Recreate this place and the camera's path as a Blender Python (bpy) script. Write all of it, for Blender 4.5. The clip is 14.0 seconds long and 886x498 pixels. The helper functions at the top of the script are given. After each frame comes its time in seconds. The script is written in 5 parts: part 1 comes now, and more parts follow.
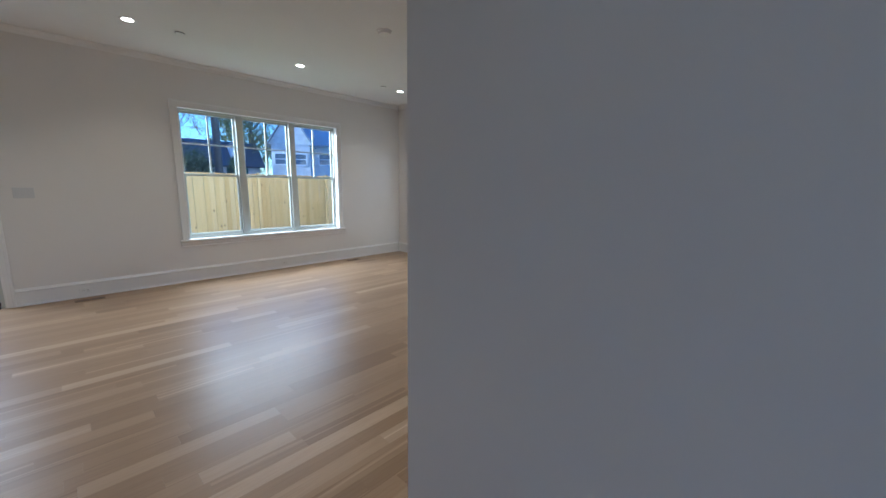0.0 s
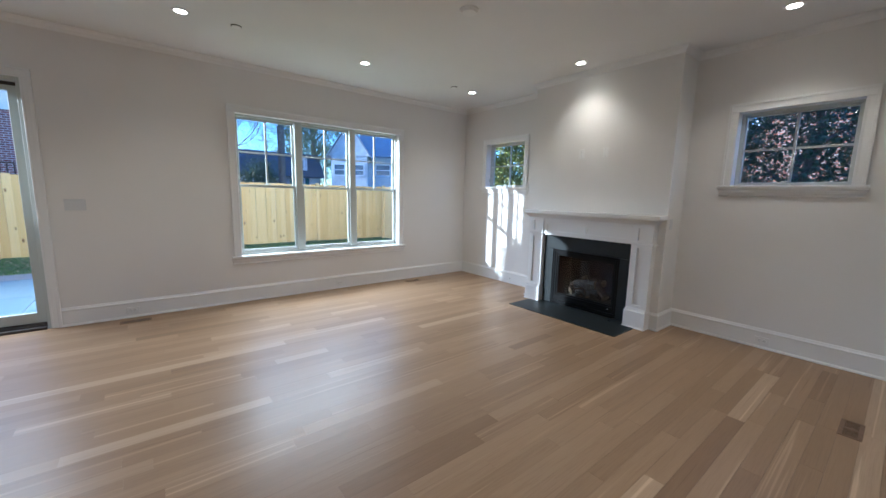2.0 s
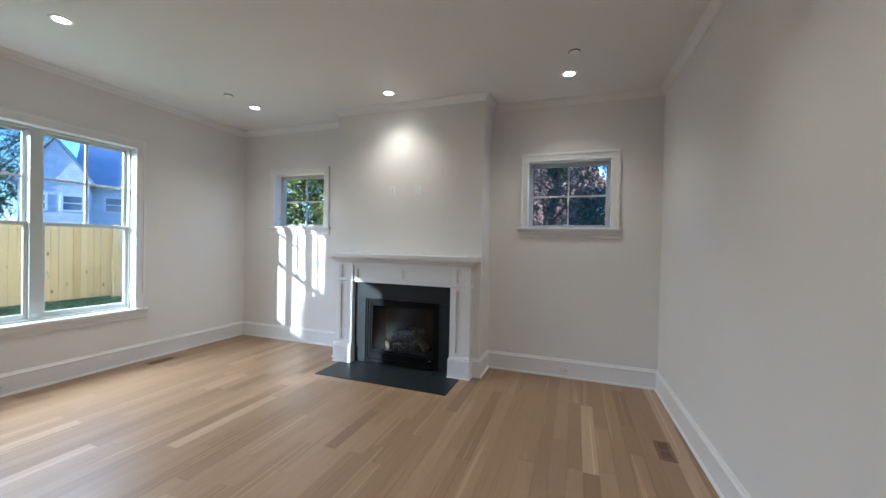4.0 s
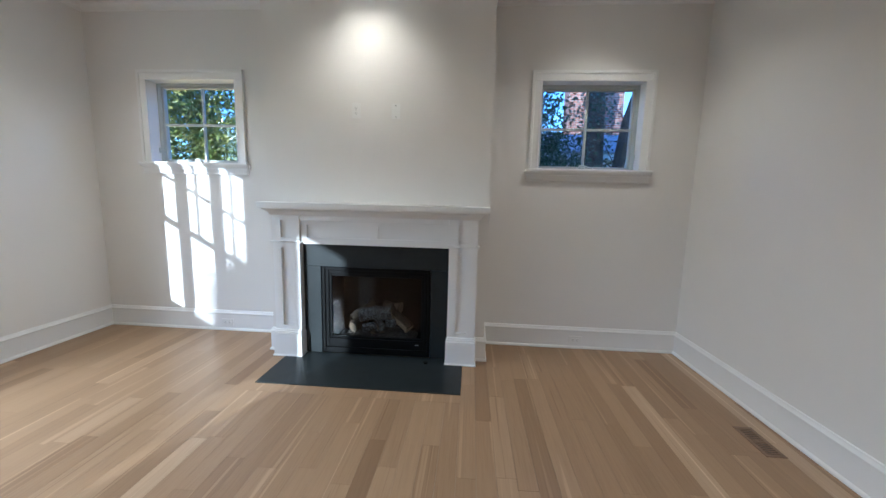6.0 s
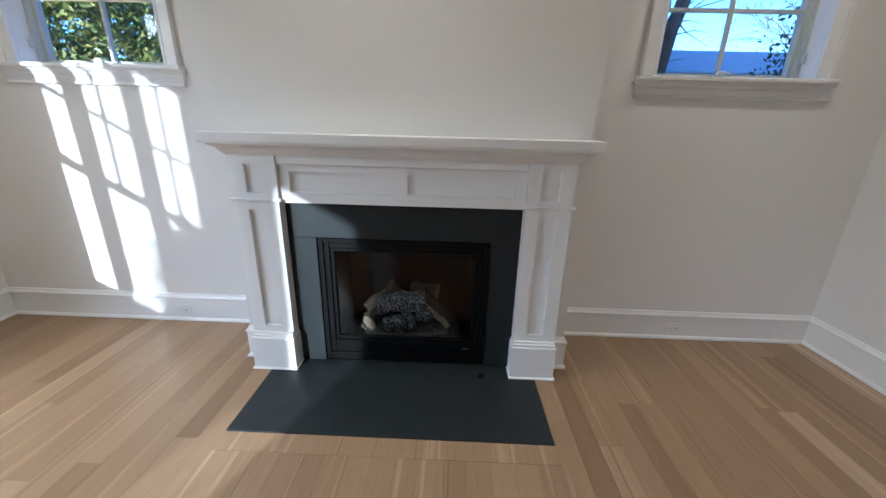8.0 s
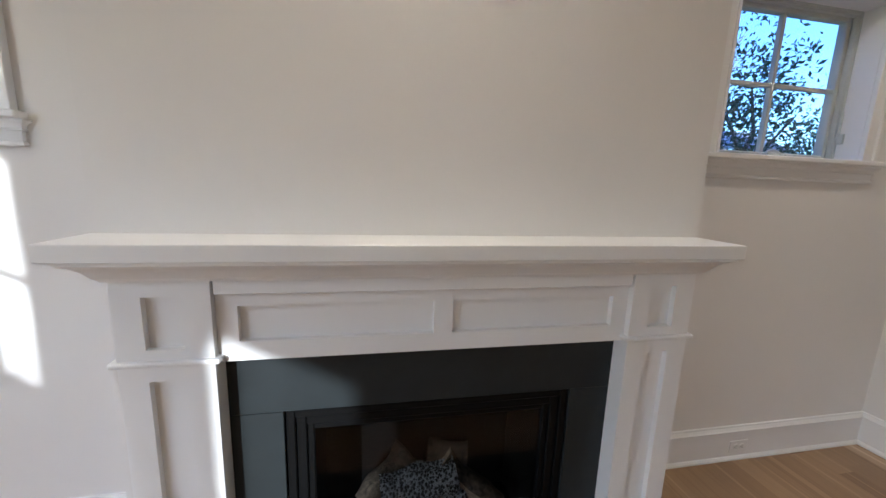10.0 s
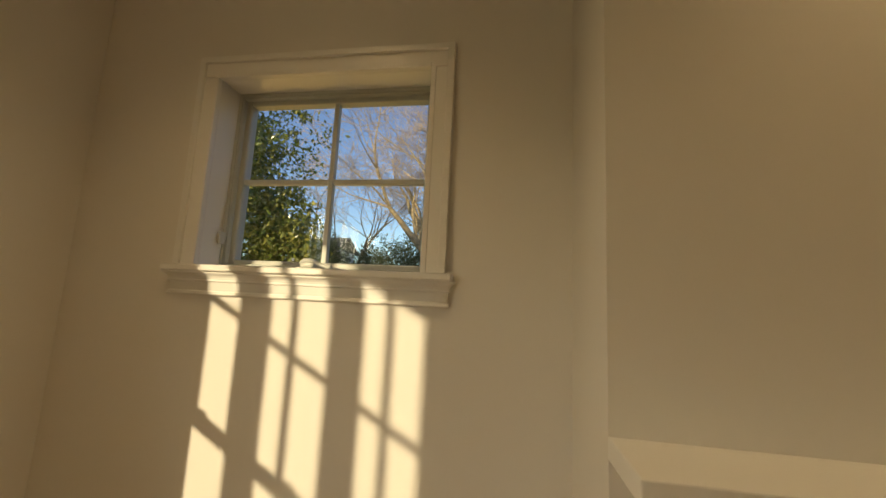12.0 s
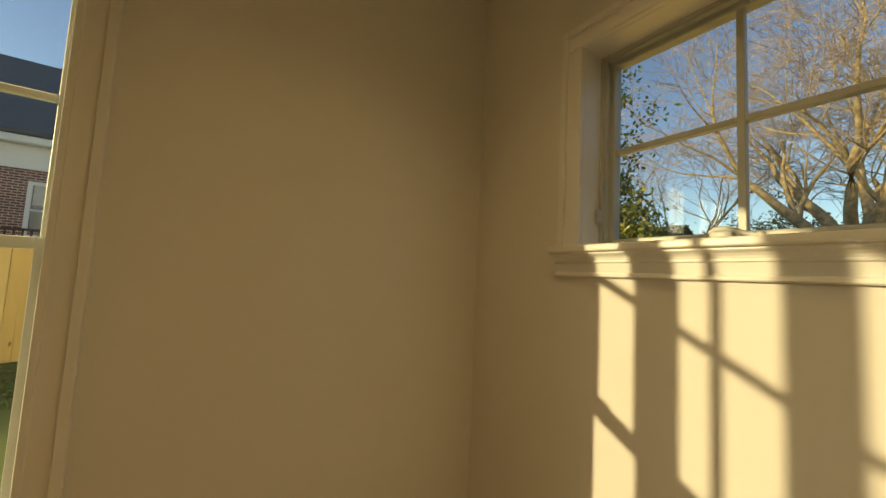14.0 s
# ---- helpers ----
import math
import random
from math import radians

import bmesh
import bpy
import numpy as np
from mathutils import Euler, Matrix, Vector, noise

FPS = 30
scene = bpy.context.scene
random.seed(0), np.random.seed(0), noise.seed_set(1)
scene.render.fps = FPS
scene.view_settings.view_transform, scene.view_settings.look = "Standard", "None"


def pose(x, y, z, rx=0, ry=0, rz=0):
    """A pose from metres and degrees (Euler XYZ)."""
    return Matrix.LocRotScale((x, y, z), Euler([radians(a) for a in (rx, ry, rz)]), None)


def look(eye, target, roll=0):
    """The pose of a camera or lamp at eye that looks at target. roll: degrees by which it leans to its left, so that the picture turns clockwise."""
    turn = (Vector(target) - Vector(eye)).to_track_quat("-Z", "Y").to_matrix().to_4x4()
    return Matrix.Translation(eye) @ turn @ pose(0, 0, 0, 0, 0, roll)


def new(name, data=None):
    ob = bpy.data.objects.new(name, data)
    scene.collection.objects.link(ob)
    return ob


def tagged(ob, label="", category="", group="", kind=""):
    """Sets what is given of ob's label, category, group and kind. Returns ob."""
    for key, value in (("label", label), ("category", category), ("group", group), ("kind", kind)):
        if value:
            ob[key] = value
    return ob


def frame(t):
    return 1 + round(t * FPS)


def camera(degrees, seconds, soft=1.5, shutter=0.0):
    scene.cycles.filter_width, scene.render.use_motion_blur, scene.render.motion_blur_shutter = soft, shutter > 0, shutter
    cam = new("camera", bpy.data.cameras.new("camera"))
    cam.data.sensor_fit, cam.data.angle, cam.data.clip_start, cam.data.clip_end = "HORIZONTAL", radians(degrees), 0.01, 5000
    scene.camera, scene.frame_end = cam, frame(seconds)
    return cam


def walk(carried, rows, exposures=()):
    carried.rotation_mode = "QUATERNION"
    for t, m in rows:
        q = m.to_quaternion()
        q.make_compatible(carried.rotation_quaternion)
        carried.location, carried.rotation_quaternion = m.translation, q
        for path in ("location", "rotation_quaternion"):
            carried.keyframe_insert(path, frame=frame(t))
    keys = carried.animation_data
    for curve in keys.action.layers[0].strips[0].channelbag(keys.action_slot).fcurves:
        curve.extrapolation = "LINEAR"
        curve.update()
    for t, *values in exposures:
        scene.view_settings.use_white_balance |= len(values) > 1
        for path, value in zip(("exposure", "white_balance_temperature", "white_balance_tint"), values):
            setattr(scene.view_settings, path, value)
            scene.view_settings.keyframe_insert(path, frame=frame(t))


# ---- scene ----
cam = camera(100.3, 14.0)
PATH = [
    (0, (-0.033, 0.276, 1.405), (-1.398, 1.699, 1.07), 0.8),
    (0.5, (-0.268, 0.392, 1.432), (-1.867, 1.545, 1.096), 1.2),
    (1, (-0.488, 0.451, 1.427), (-2.189, 1.449, 1.095), 1.3),
    (1.5, (-0.698, 0.509, 1.439), (-2.358, 1.58, 1.129), 1.3),
    (2, (-0.888, 0.633, 1.445), (-2.438, 1.864, 1.16), 1.3),
    (2.5, (-1.015, 0.758, 1.46), (-2.333, 2.254, 1.301), 1.5),
    (3, (-1.162, 0.875, 1.44), (-2.184, 2.593, 1.367), 1.4),
    (3.2, (-1.242, 0.933, 1.438), (-2.166, 2.705, 1.395), 1.5),
    (5.3, (-2.325, 1.695, 1.338), (-2.634, 3.669, 1.253), 1.3),
    (5.5, (-2.467, 1.805, 1.34), (-2.689, 3.788, 1.199), 1.4),
    (6, (-2.656, 2.019, 1.354), (-2.801, 3.994, 1.074), 1.4),
    (6.5, (-2.835, 2.246, 1.356), (-2.954, 4.216, 1.029), 1.5),
    (7, (-2.981, 2.533, 1.34), (-3.083, 4.483, 0.906), 1.6),
    (7.2, (-3.033, 2.66, 1.344), (-3.143, 4.601, 0.872), 1.7),
    (9.3, (-3.409, 3.695, 1.295), (-3.211, 5.526, 0.514), 1.7),
    (9.5, (-3.474, 3.772, 1.354), (-3.23, 5.599, 0.578), 1.9),
    (10, (-3.635, 3.899, 1.436), (-3.25, 5.83, 1.087), 2.0),
    (10.5, (-3.839, 3.995, 1.466), (-3.455, 5.956, 1.39), 2.1),
    (11, (-4.097, 4.062, 1.515), (-3.878, 6.049, 1.596), 2.2),
    (11.5, (-4.345, 4.115, 1.52), (-4.515, 6.1, 1.703), 2.6),
    (12, (-4.552, 4.168, 1.537), (-4.872, 6.124, 1.8), 2.8),
    (12.5, (-4.686, 4.209, 1.525), (-5.217, 6.116, 1.809), 2.9),
    (13, (-4.768, 4.259, 1.528), (-5.761, 5.977, 1.781), 2.9),
    (13.5, (-4.827, 4.274, 1.51), (-6.093, 5.805, 1.736), 3.0),
    (14, (-4.846, 4.247, 1.478), (-6.509, 5.347, 1.635), 2.9),
]
EXPOSURES = [(0.0, 1.65, 5000, 2), (1.2, 1.73, 5050, 3), (3.0, 1.88, 5080, 2), (5.5, 2.02, 5060, 1), (6.9, 1.97, 5060, 2), (9.5, 1.98, 5500, 6), (10.6, 1.58, 5650, 8), (11.1, 1.12, 5800, 6), (11.6, 0.76, 8000, 9), (12.1, 0.68, 13500, 3), (13.0, 0.58, 16000, -1), (14.0, 0.6, 19000, -1)]
walk(cam, [(t, look(eye, target, roll)) for t, eye, target, roll in PATH], EXPOSURES)


# ---- world, sun, large lights ----
LAMP_W = 18.0
SUN_TO = Vector((-0.426, -1.0, 0.240)).normalized()
SUN_EL = math.asin(SUN_TO.z)
world = bpy.data.worlds.new("sky")
scene.world = world
world.use_nodes = True
wn = world.node_tree
sky = wn.nodes.new("ShaderNodeTexSky")
sky.sky_type = "NISHITA"
sky.sun_disc = False
sky.sun_elevation = SUN_EL
sky.sun_rotation = math.atan2(SUN_TO.x, SUN_TO.y)
sky.air_density, sky.dust_density, sky.ozone_density = 1.0, 0.15, 5.0
hue = wn.nodes.new("ShaderNodeHueSaturation")
hue.inputs["Saturation"].default_value = 1.04
hue.inputs["Hue"].default_value = 0.516
hue.inputs["Value"].default_value = 1.3
wn.links.new(sky.outputs[0], hue.inputs["Color"])
wn.links.new(hue.outputs[0], wn.nodes["Background"].inputs[0])
wn.nodes["Background"].inputs[1].default_value = 0.15

sun_data = bpy.data.lights.new("sun", "SUN")
sun_data.energy, sun_data.angle, sun_data.color = 2.0, radians(0.55), (1.0, 0.965, 0.90)
sun = new("sun", sun_data)
sun.matrix_world = look(SUN_TO * 40, (0, 0, 0))


def sky_panel(name, centre, toward, w, h, watts, colour=(0.80, 0.90, 1.0)):
    """Added area lamp standing in for skylight, above a window's head or inside it."""
    d = bpy.data.lights.new(name, "AREA")
    d.shape, d.size, d.size_y, d.energy, d.color = "RECTANGLE", w, h, watts, colour
    ob = new(name, d)
    ob.matrix_world = look(centre, toward)
    return ob


# fill lamps added outside, over window and door, to brighten the room
sky_panel("sky_fill_window", (-7.55, 2.72, 3.55), (-4.6, 2.72, 0.6), 3.6, 2.6, 185, (1.0, 0.965, 0.91))
sky_panel("sky_fill_door", (-7.55, -1.45, 3.55), (-4.6, -1.45, 0.6), 3.4, 2.6, 105, (1.0, 0.965, 0.91))
# unseen warm fill lamp, added to brighten the hall wall
sky_panel("hall_fill", (2.26, 0.0, 1.65), (0.0, 0.0, 1.6), 1.15, 1.4, 1.7, (1.0, 0.86, 0.66))

# ---- materials ----
def nodes_of(name):
    m = bpy.data.materials.new(name)
    m.use_nodes = True
    nt = m.node_tree
    return m, nt, nt.nodes["Principled BSDF"]


def mapped(nt, scale=(1, 1, 1), coords="Object"):
    tc = nt.nodes.new("ShaderNodeTexCoord")
    mp = nt.nodes.new("ShaderNodeMapping")
    mp.inputs["Scale"].default_value = scale
    nt.links.new(tc.outputs[coords], mp.inputs[0])
    return mp.outputs[0]


def noise_node(nt, vec, scale, detail=4.0, rough=0.55, distort=0.0):
    n = nt.nodes.new("ShaderNodeTexNoise")
    n.inputs["Scale"].default_value, n.inputs["Detail"].default_value = scale, detail
    n.inputs["Roughness"].default_value, n.inputs["Distortion"].default_value = rough, distort
    nt.links.new(vec, n.inputs["Vector"])
    return n.outputs["Fac"]


def ramp(nt, fac, stops):
    r = nt.nodes.new("ShaderNodeValToRGB")
    while len(r.color_ramp.elements) < len(stops):
        r.color_ramp.elements.new(0.5)
    for e, (p, c) in zip(r.color_ramp.elements, stops):
        e.position, e.color = p, (*c, 1)
    nt.links.new(fac, r.inputs[0])
    return r.outputs[0]


def mixed(nt, fac, a, b, mode="MIX"):
    m = nt.nodes.new("ShaderNodeMix")
    m.data_type, m.blend_type = "RGBA", mode
    for sock, v in ((m.inputs[0], fac), (m.inputs[6], a), (m.inputs[7], b)):
        if isinstance(v, bpy.types.NodeSocket):
            nt.links.new(v, sock)
        elif isinstance(v, tuple):
            sock.default_value = (*v, 1)
        else:
            sock.default_value = v
    return m.outputs[2]


def bumped(nt, bsdf, height, strength=0.2, dist=0.01):
    b = nt.nodes.new("ShaderNodeBump")
    b.inputs["Strength"].default_value, b.inputs["Distance"].default_value = strength, dist
    nt.links.new(height, b.inputs["Height"])
    nt.links.new(b.outputs[0], bsdf.inputs["Normal"])


def paint(name, colour, rough=0.6, stain=0.04, bump=0.08, scale=60.0, spec=0.4):
    """Painted surface: faint roller texture and slight unevenness."""
    m, nt, b = nodes_of(name)
    v = mapped(nt)
    big = noise_node(nt, v, 1.3, 3)
    dark = tuple(c * (1 - stain) for c in colour)
    nt.links.new(ramp(nt, big, [(0.3, dark), (0.7, colour)]), b.inputs["Base Color"])
    b.inputs["Roughness"].default_value = rough
    b.inputs["Specular IOR Level"].default_value = spec
    bumped(nt, b, noise_node(nt, v, scale, 3), bump, 0.002)
    return m


def plain(name, colour, rough=0.5, metal=0.0, grain=30.0, vary=0.15, bump=0.05):
    m, nt, b = nodes_of(name)
    v = mapped(nt)
    n = noise_node(nt, v, grain, 4)
    lo = tuple(c * (1 - vary) for c in colour)
    hi = tuple(min(1.0, c * (1 + vary)) for c in colour)
    nt.links.new(ramp(nt, n, [(0.3, lo), (0.7, hi)]), b.inputs["Base Color"])
    b.inputs["Roughness"].default_value, b.inputs["Metallic"].default_value = rough, metal
    bumped(nt, b, n, bump, 0.003)
    return m


def varied_wood(name, stops, rough, grain_axis, knots=0.0, per_piece=True, scale=1.0, streak=False):
    """Boards: tone set piece by piece, long grain, cathedral figure, knots."""
    m, nt, b = nodes_of(name)
    info = nt.nodes.new("ShaderNodeObjectInfo")
    geo = nt.nodes.new("ShaderNodeNewGeometry")
    rnd = info.outputs["Random"] if per_piece else geo.outputs["Random Per Island"]
    tc = nt.nodes.new("ShaderNodeTexCoord")
    shift = nt.nodes.new("ShaderNodeVectorMath")
    shift.operation = "MULTIPLY_ADD"
    comb = nt.nodes.new("ShaderNodeCombineXYZ")
    for i in range(3):
        nt.links.new(rnd, comb.inputs[i])
    nt.links.new(comb.outputs[0], shift.inputs[0])
    shift.inputs[1].default_value = (37.0, 53.0, 29.0)
    nt.links.new(geo.outputs["Position"], shift.inputs[2])
    mp = nt.nodes.new("ShaderNodeMapping")
    nt.links.new(shift.outputs[0], mp.inputs[0])
    s = [14.0 * scale, 14.0 * scale, 14.0 * scale]
    s[grain_axis] = 0.9 * scale
    mp.inputs["Scale"].default_value = s
    fine = [160.0 * scale] * 3
    fine[grain_axis] = 5.0 * scale
    mp2 = nt.nodes.new("ShaderNodeMapping")
    nt.links.new(shift.outputs[0], mp2.inputs[0])
    mp2.inputs["Scale"].default_value = fine
    tone = ramp(nt, rnd, stops)
    fig = noise_node(nt, mp.outputs[0], 1.0, 5, 0.6, 0.9)
    pores = noise_node(nt, mp2.outputs[0], 1.0, 3, 0.6)
    col = mixed(nt, 1.0, tone, ramp(nt, fig, [(0.28, (0.95, 0.94, 0.92)), (0.5, (1, 1, 1)), (0.68, (1.05, 1.04, 1.03)), (0.76, (1.17, 1.18, 1.19))]), "MULTIPLY")
    col = mixed(nt, 1.0, col, ramp(nt, pores, [(0.33, (0.92, 0.90, 0.88)), (0.55, (1.01, 1.01, 1.01))]), "MULTIPLY")
    if streak:
        # pale sapwood runs and darker mineral lines along the board
        for across, length, lo, hi, shade in ((24.0, 0.30, 0.63, 0.68, (1.32, 1.36, 1.42)), (46.0, 0.55, 0.66, 0.72, (0.76, 0.72, 0.68))):
            ms = nt.nodes.new("ShaderNodeMapping")
            nt.links.new(shift.outputs[0], ms.inputs[0])
            ss = [across] * 3
            ss[grain_axis] = length
            ms.inputs["Scale"].default_value = ss
            runs = noise_node(nt, ms.outputs[0], 1.0, 2, 0.5, 0.4)
            col = mixed(nt, 1.0, col, ramp(nt, runs, [(lo, (1, 1, 1)), (hi, shade)]), "MULTIPLY")
    if knots:
        vo = nt.nodes.new("ShaderNodeTexVoronoi")
        mk = nt.nodes.new("ShaderNodeMapping")
        nt.links.new(shift.outputs[0], mk.inputs[0])
        ks = [knots * 2.2] * 3
        ks[grain_axis] = knots
        mk.inputs["Scale"].default_value = ks
        nt.links.new(mk.outputs[0], vo.inputs["Vector"])
        vo.inputs["Scale"].default_value = 1.0
        kf = ramp(nt, vo.outputs["Distance"], [(0.06, (0.30, 0.17, 0.08)), (0.15, (1, 1, 1))])
        col = mixed(nt, 1.0, col, kf, "MULTIPLY")
    nt.links.new(col, b.inputs["Base Color"])
    rr = nt.nodes.new("ShaderNodeMapRange")
    rr.inputs["To Min"].default_value, rr.inputs["To Max"].default_value = rough - 0.05, rough + 0.08
    nt.links.new(fig, rr.inputs[0])
    nt.links.new(rr.outputs[0], b.inputs["Roughness"])
    bumped(nt, b, pores, 0.06, 0.0015)
    return m


def glass_mat(name, tint=(0.97, 0.99, 0.985)):
    """Clear pane: lets light through and mirrors by Fresnel."""
    m = bpy.data.materials.new(name)
    m.use_nodes = True
    nt = m.node_tree
    nt.nodes.clear()
    out = nt.nodes.new("ShaderNodeOutputMaterial")
    tr, gl = nt.nodes.new("ShaderNodeBsdfTransparent"), nt.nodes.new("ShaderNodeBsdfGlossy")
    lw, mx = nt.nodes.new("ShaderNodeLayerWeight"), nt.nodes.new("ShaderNodeMixShader")
    pw, fr = nt.nodes.new("ShaderNodeMath"), nt.nodes.new("ShaderNodeMath")
    pw.operation, fr.operation = "POWER", "MULTIPLY_ADD"
    pw.inputs[1].default_value = 5.0
    fr.inputs[1].default_value, fr.inputs[2].default_value = 0.90, 0.022
    nt.links.new(lw.outputs["Facing"], pw.inputs[0])
    nt.links.new(pw.outputs[0], fr.inputs[0])
    tr.inputs[0].default_value = (*tint, 1)
    gl.inputs["Roughness"].default_value = 0.0
    nt.links.new(fr.outputs[0], mx.inputs[0])
    nt.links.new(tr.outputs[0], mx.inputs[1])
    nt.links.new(gl.outputs[0], mx.inputs[2])
    nt.links.new(mx.outputs[0], out.inputs[0])
    return m


def glow(name, colour, strength):
    m, nt, b = nodes_of(name)
    b.inputs["Base Color"].default_value = (*colour, 1)
    b.inputs["Emission Color"].default_value = (*colour, 1)
    b.inputs["Emission Strength"].default_value = strength
    return m


WALL = paint("wall_paint", (0.80, 0.785, 0.765), 0.65, 0.03)
CEIL = paint("ceiling_paint", (0.80, 0.80, 0.79), 0.75, 0.03)
TRIM = paint("trim_enamel", (0.84, 0.84, 0.835), 0.30, 0.02, 0.03, 25.0, 0.5)
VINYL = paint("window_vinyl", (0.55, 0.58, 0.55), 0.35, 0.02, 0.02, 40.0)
OAK_TONES = [(0.0, (0.235, 0.148, 0.082)), (0.10, (0.275, 0.178, 0.101)), (0.5, (0.312, 0.206, 0.120)), (0.88, (0.345, 0.232, 0.138)), (0.96, (0.40, 0.280, 0.175)), (1.0, (0.46, 0.335, 0.22))]
OAK = varied_wood("oak_floor", OAK_TONES, 0.34, 1, streak=True)
OAK_FAR = varied_wood("oak_floor_far", OAK_TONES, 0.34, 1, per_piece=False, streak=True)
SUBFLOOR = plain("subfloor", (0.17, 0.11, 0.065), 0.8)
SLATE = plain("honed_slate", (0.018, 0.0225, 0.0245), 0.42, 0.0, 9.0, 0.13, 0.04)
IRON = plain("black_metal", (0.0035, 0.0037, 0.004), 0.42, 0.0, 60.0, 0.2)
FIREBRICK = plain("firebox_lining", (0.003, 0.003, 0.003), 0.95, 0.0, 20.0, 0.3, 0.05)
GLASS = glass_mat("window_glass")
DARK_GLASS = glass_mat("firebox_glass", (0.66, 0.67, 0.68))
PLATE = paint("plate_plastic", (0.82, 0.82, 0.81), 0.35, 0.01, 0.01)
# stands in for shade inside slots, ducts and cover gaps; also on screws
NEAR_BLACK = plain("near_black", (0.03, 0.03, 0.03), 0.5)
CHROME = plain("satin_metal", (0.55, 0.55, 0.54), 0.3, 1.0, 40.0, 0.1)
VENT = plain("vent_wood", (0.18, 0.11, 0.065), 0.45, 0.0, 40.0, 0.2)
TRACK = plain("door_track", (0.07, 0.06, 0.055), 0.4, 0.6)
for m_, s_ in ((OAK, 0.36), (OAK_FAR, 0.36), (IRON, 0.12), (SLATE, 0.25), (FIREBRICK, 0.1)):
    m_.node_tree.nodes["Principled BSDF"].inputs["Specular IOR Level"].default_value = s_
LENS = glow("lamp_lens", (1.0, 0.86, 0.66), 7.0)

# ---- building helpers ----
def box(bm, x0, x1, y0, y1, z0, z1):
    vs = [bm.verts.new(p) for p in ((x0, y0, z0), (x1, y0, z0), (x1, y1, z0), (x0, y1, z0), (x0, y0, z1), (x1, y0, z1), (x1, y1, z1), (x0, y1, z1))]
    for f in ((3, 2, 1, 0), (4, 5, 6, 7), (0, 1, 5, 4), (1, 2, 6, 5), (2, 3, 7, 6), (3, 0, 4, 7)):
        bm.faces.new([vs[i] for i in f])
    return vs


def soften(bm, width, segments=2):
    bmesh.ops.bevel(bm, geom=list(bm.edges), offset=width, segments=segments, affect="EDGES", profile=0.5, clamp_overlap=True)


def link(name, bm, material, smooth=False):
    bmesh.ops.recalc_face_normals(bm, faces=list(bm.faces))
    me = bpy.data.meshes.new(name)
    bm.to_mesh(me)
    bm.free()
    me.materials.append(material)
    if smooth:
        for p in me.polygons:
            p.use_smooth = True
    return new(name, me)


def part(name, bm, material, parent, label="", smooth=False):
    ob = link(name, bm, material, smooth)
    ob.parent = parent
    ob.matrix_parent_inverse = parent.matrix_world.inverted() if parent else Matrix()
    if label:
        ob["label"] = label
    return ob


def thing(name, at, label, category, group="", kind=""):
    ob = new(name)
    ob.location = at
    ob.empty_display_size = 0.1
    ob.matrix_world = Matrix.Translation(at)
    return tagged(ob, label, category, group, kind)


def pbox(name, dims, material, parent, label="", bevel=0.002):
    bm = bmesh.new()
    box(bm, *dims)
    if bevel:
        soften(bm, bevel, 1)
    return part(name, bm, material, parent, label)


def wall(name, axis, at, thick, u0, u1, z0, z1, holes, material, label):
    """A wall square to axis whose room face is at `at`; thick goes away from the room. holes: (u0, u1, z0, z1)."""
    us = sorted({u0, u1, *[h[0] for h in holes], *[h[1] for h in holes]})
    zs = sorted({z0, z1, *[h[2] for h in holes], *[h[3] for h in holes]})

    def solid(i, j):
        if not (0 <= i < len(us) - 1 and 0 <= j < len(zs) - 1):
            return False
        cu, cz = (us[i] + us[i + 1]) / 2, (zs[j] + zs[j + 1]) / 2
        return not any(h[0] < cu < h[1] and h[2] < cz < h[3] for h in holes)

    bm, seen = bmesh.new(), {}

    def v(i, j, k):
        if (i, j, k) not in seen:
            d = at + thick * k
            seen[i, j, k] = bm.verts.new((d, us[i], zs[j]) if axis == "x" else (us[i], d, zs[j]))
        return seen[i, j, k]

    for i in range(len(us) - 1):
        for j in range(len(zs) - 1):
            if not solid(i, j):
                continue
            for k in (0, 1):
                bm.faces.new([v(i, j, k), v(i + 1, j, k), v(i + 1, j + 1, k), v(i, j + 1, k)])
            for di, dj, a, b in ((-1, 0, (i, j), (i, j + 1)), (1, 0, (i + 1, j), (i + 1, j + 1)), (0, -1, (i, j), (i + 1, j)), (0, 1, (i, j + 1), (i + 1, j + 1))):
                if not solid(i + di, j + dj):
                    bm.faces.new([v(*a, 0), v(*b, 0), v(*b, 1), v(*a, 1)])
    ob = link(name, bm, material)
    return tagged(ob, label, "wall", kind="structure")


def sweep(bm, profile, path, closed_profile=True):
    """Moulding: profile points (out, up) swept along a plan path of (x, y, nx, ny) stations, with mitred corners."""
    rings = []
    for x, y, nx, ny, z in path:
        rings.append([bm.verts.new((x + nx * o, y + ny * o, z + u)) for o, u in profile])
    n = len(profile)
    for a, b in zip(rings, rings[1:]):
        for i in range(n if closed_profile else n - 1):
            bm.faces.new([a[i], a[(i + 1) % n], b[(i + 1) % n], b[i]])
    for r in (rings[0], rings[-1]):
        bm.faces.new(r)


def tube(vs, fs, pts, radii, sides):
    base = len(vs)
    for i, (p, r) in enumerate(zip(pts, radii)):
        q = pts[min(i + 1, len(pts) - 1)] - pts[max(i - 1, 0)]
        u = q.orthogonal().normalized()
        w = q.cross(u).normalized()
        for k in range(sides):
            g = k * math.tau / sides
            vs.append(p + (u * math.cos(g) + w * math.sin(g)) * r)
    for i in range(len(pts) - 1):
        for k in range(sides):
            a, b = base + i * sides + k, base + i * sides + (k + 1) % sides
            fs.append((a, b, b + sides, a + sides))


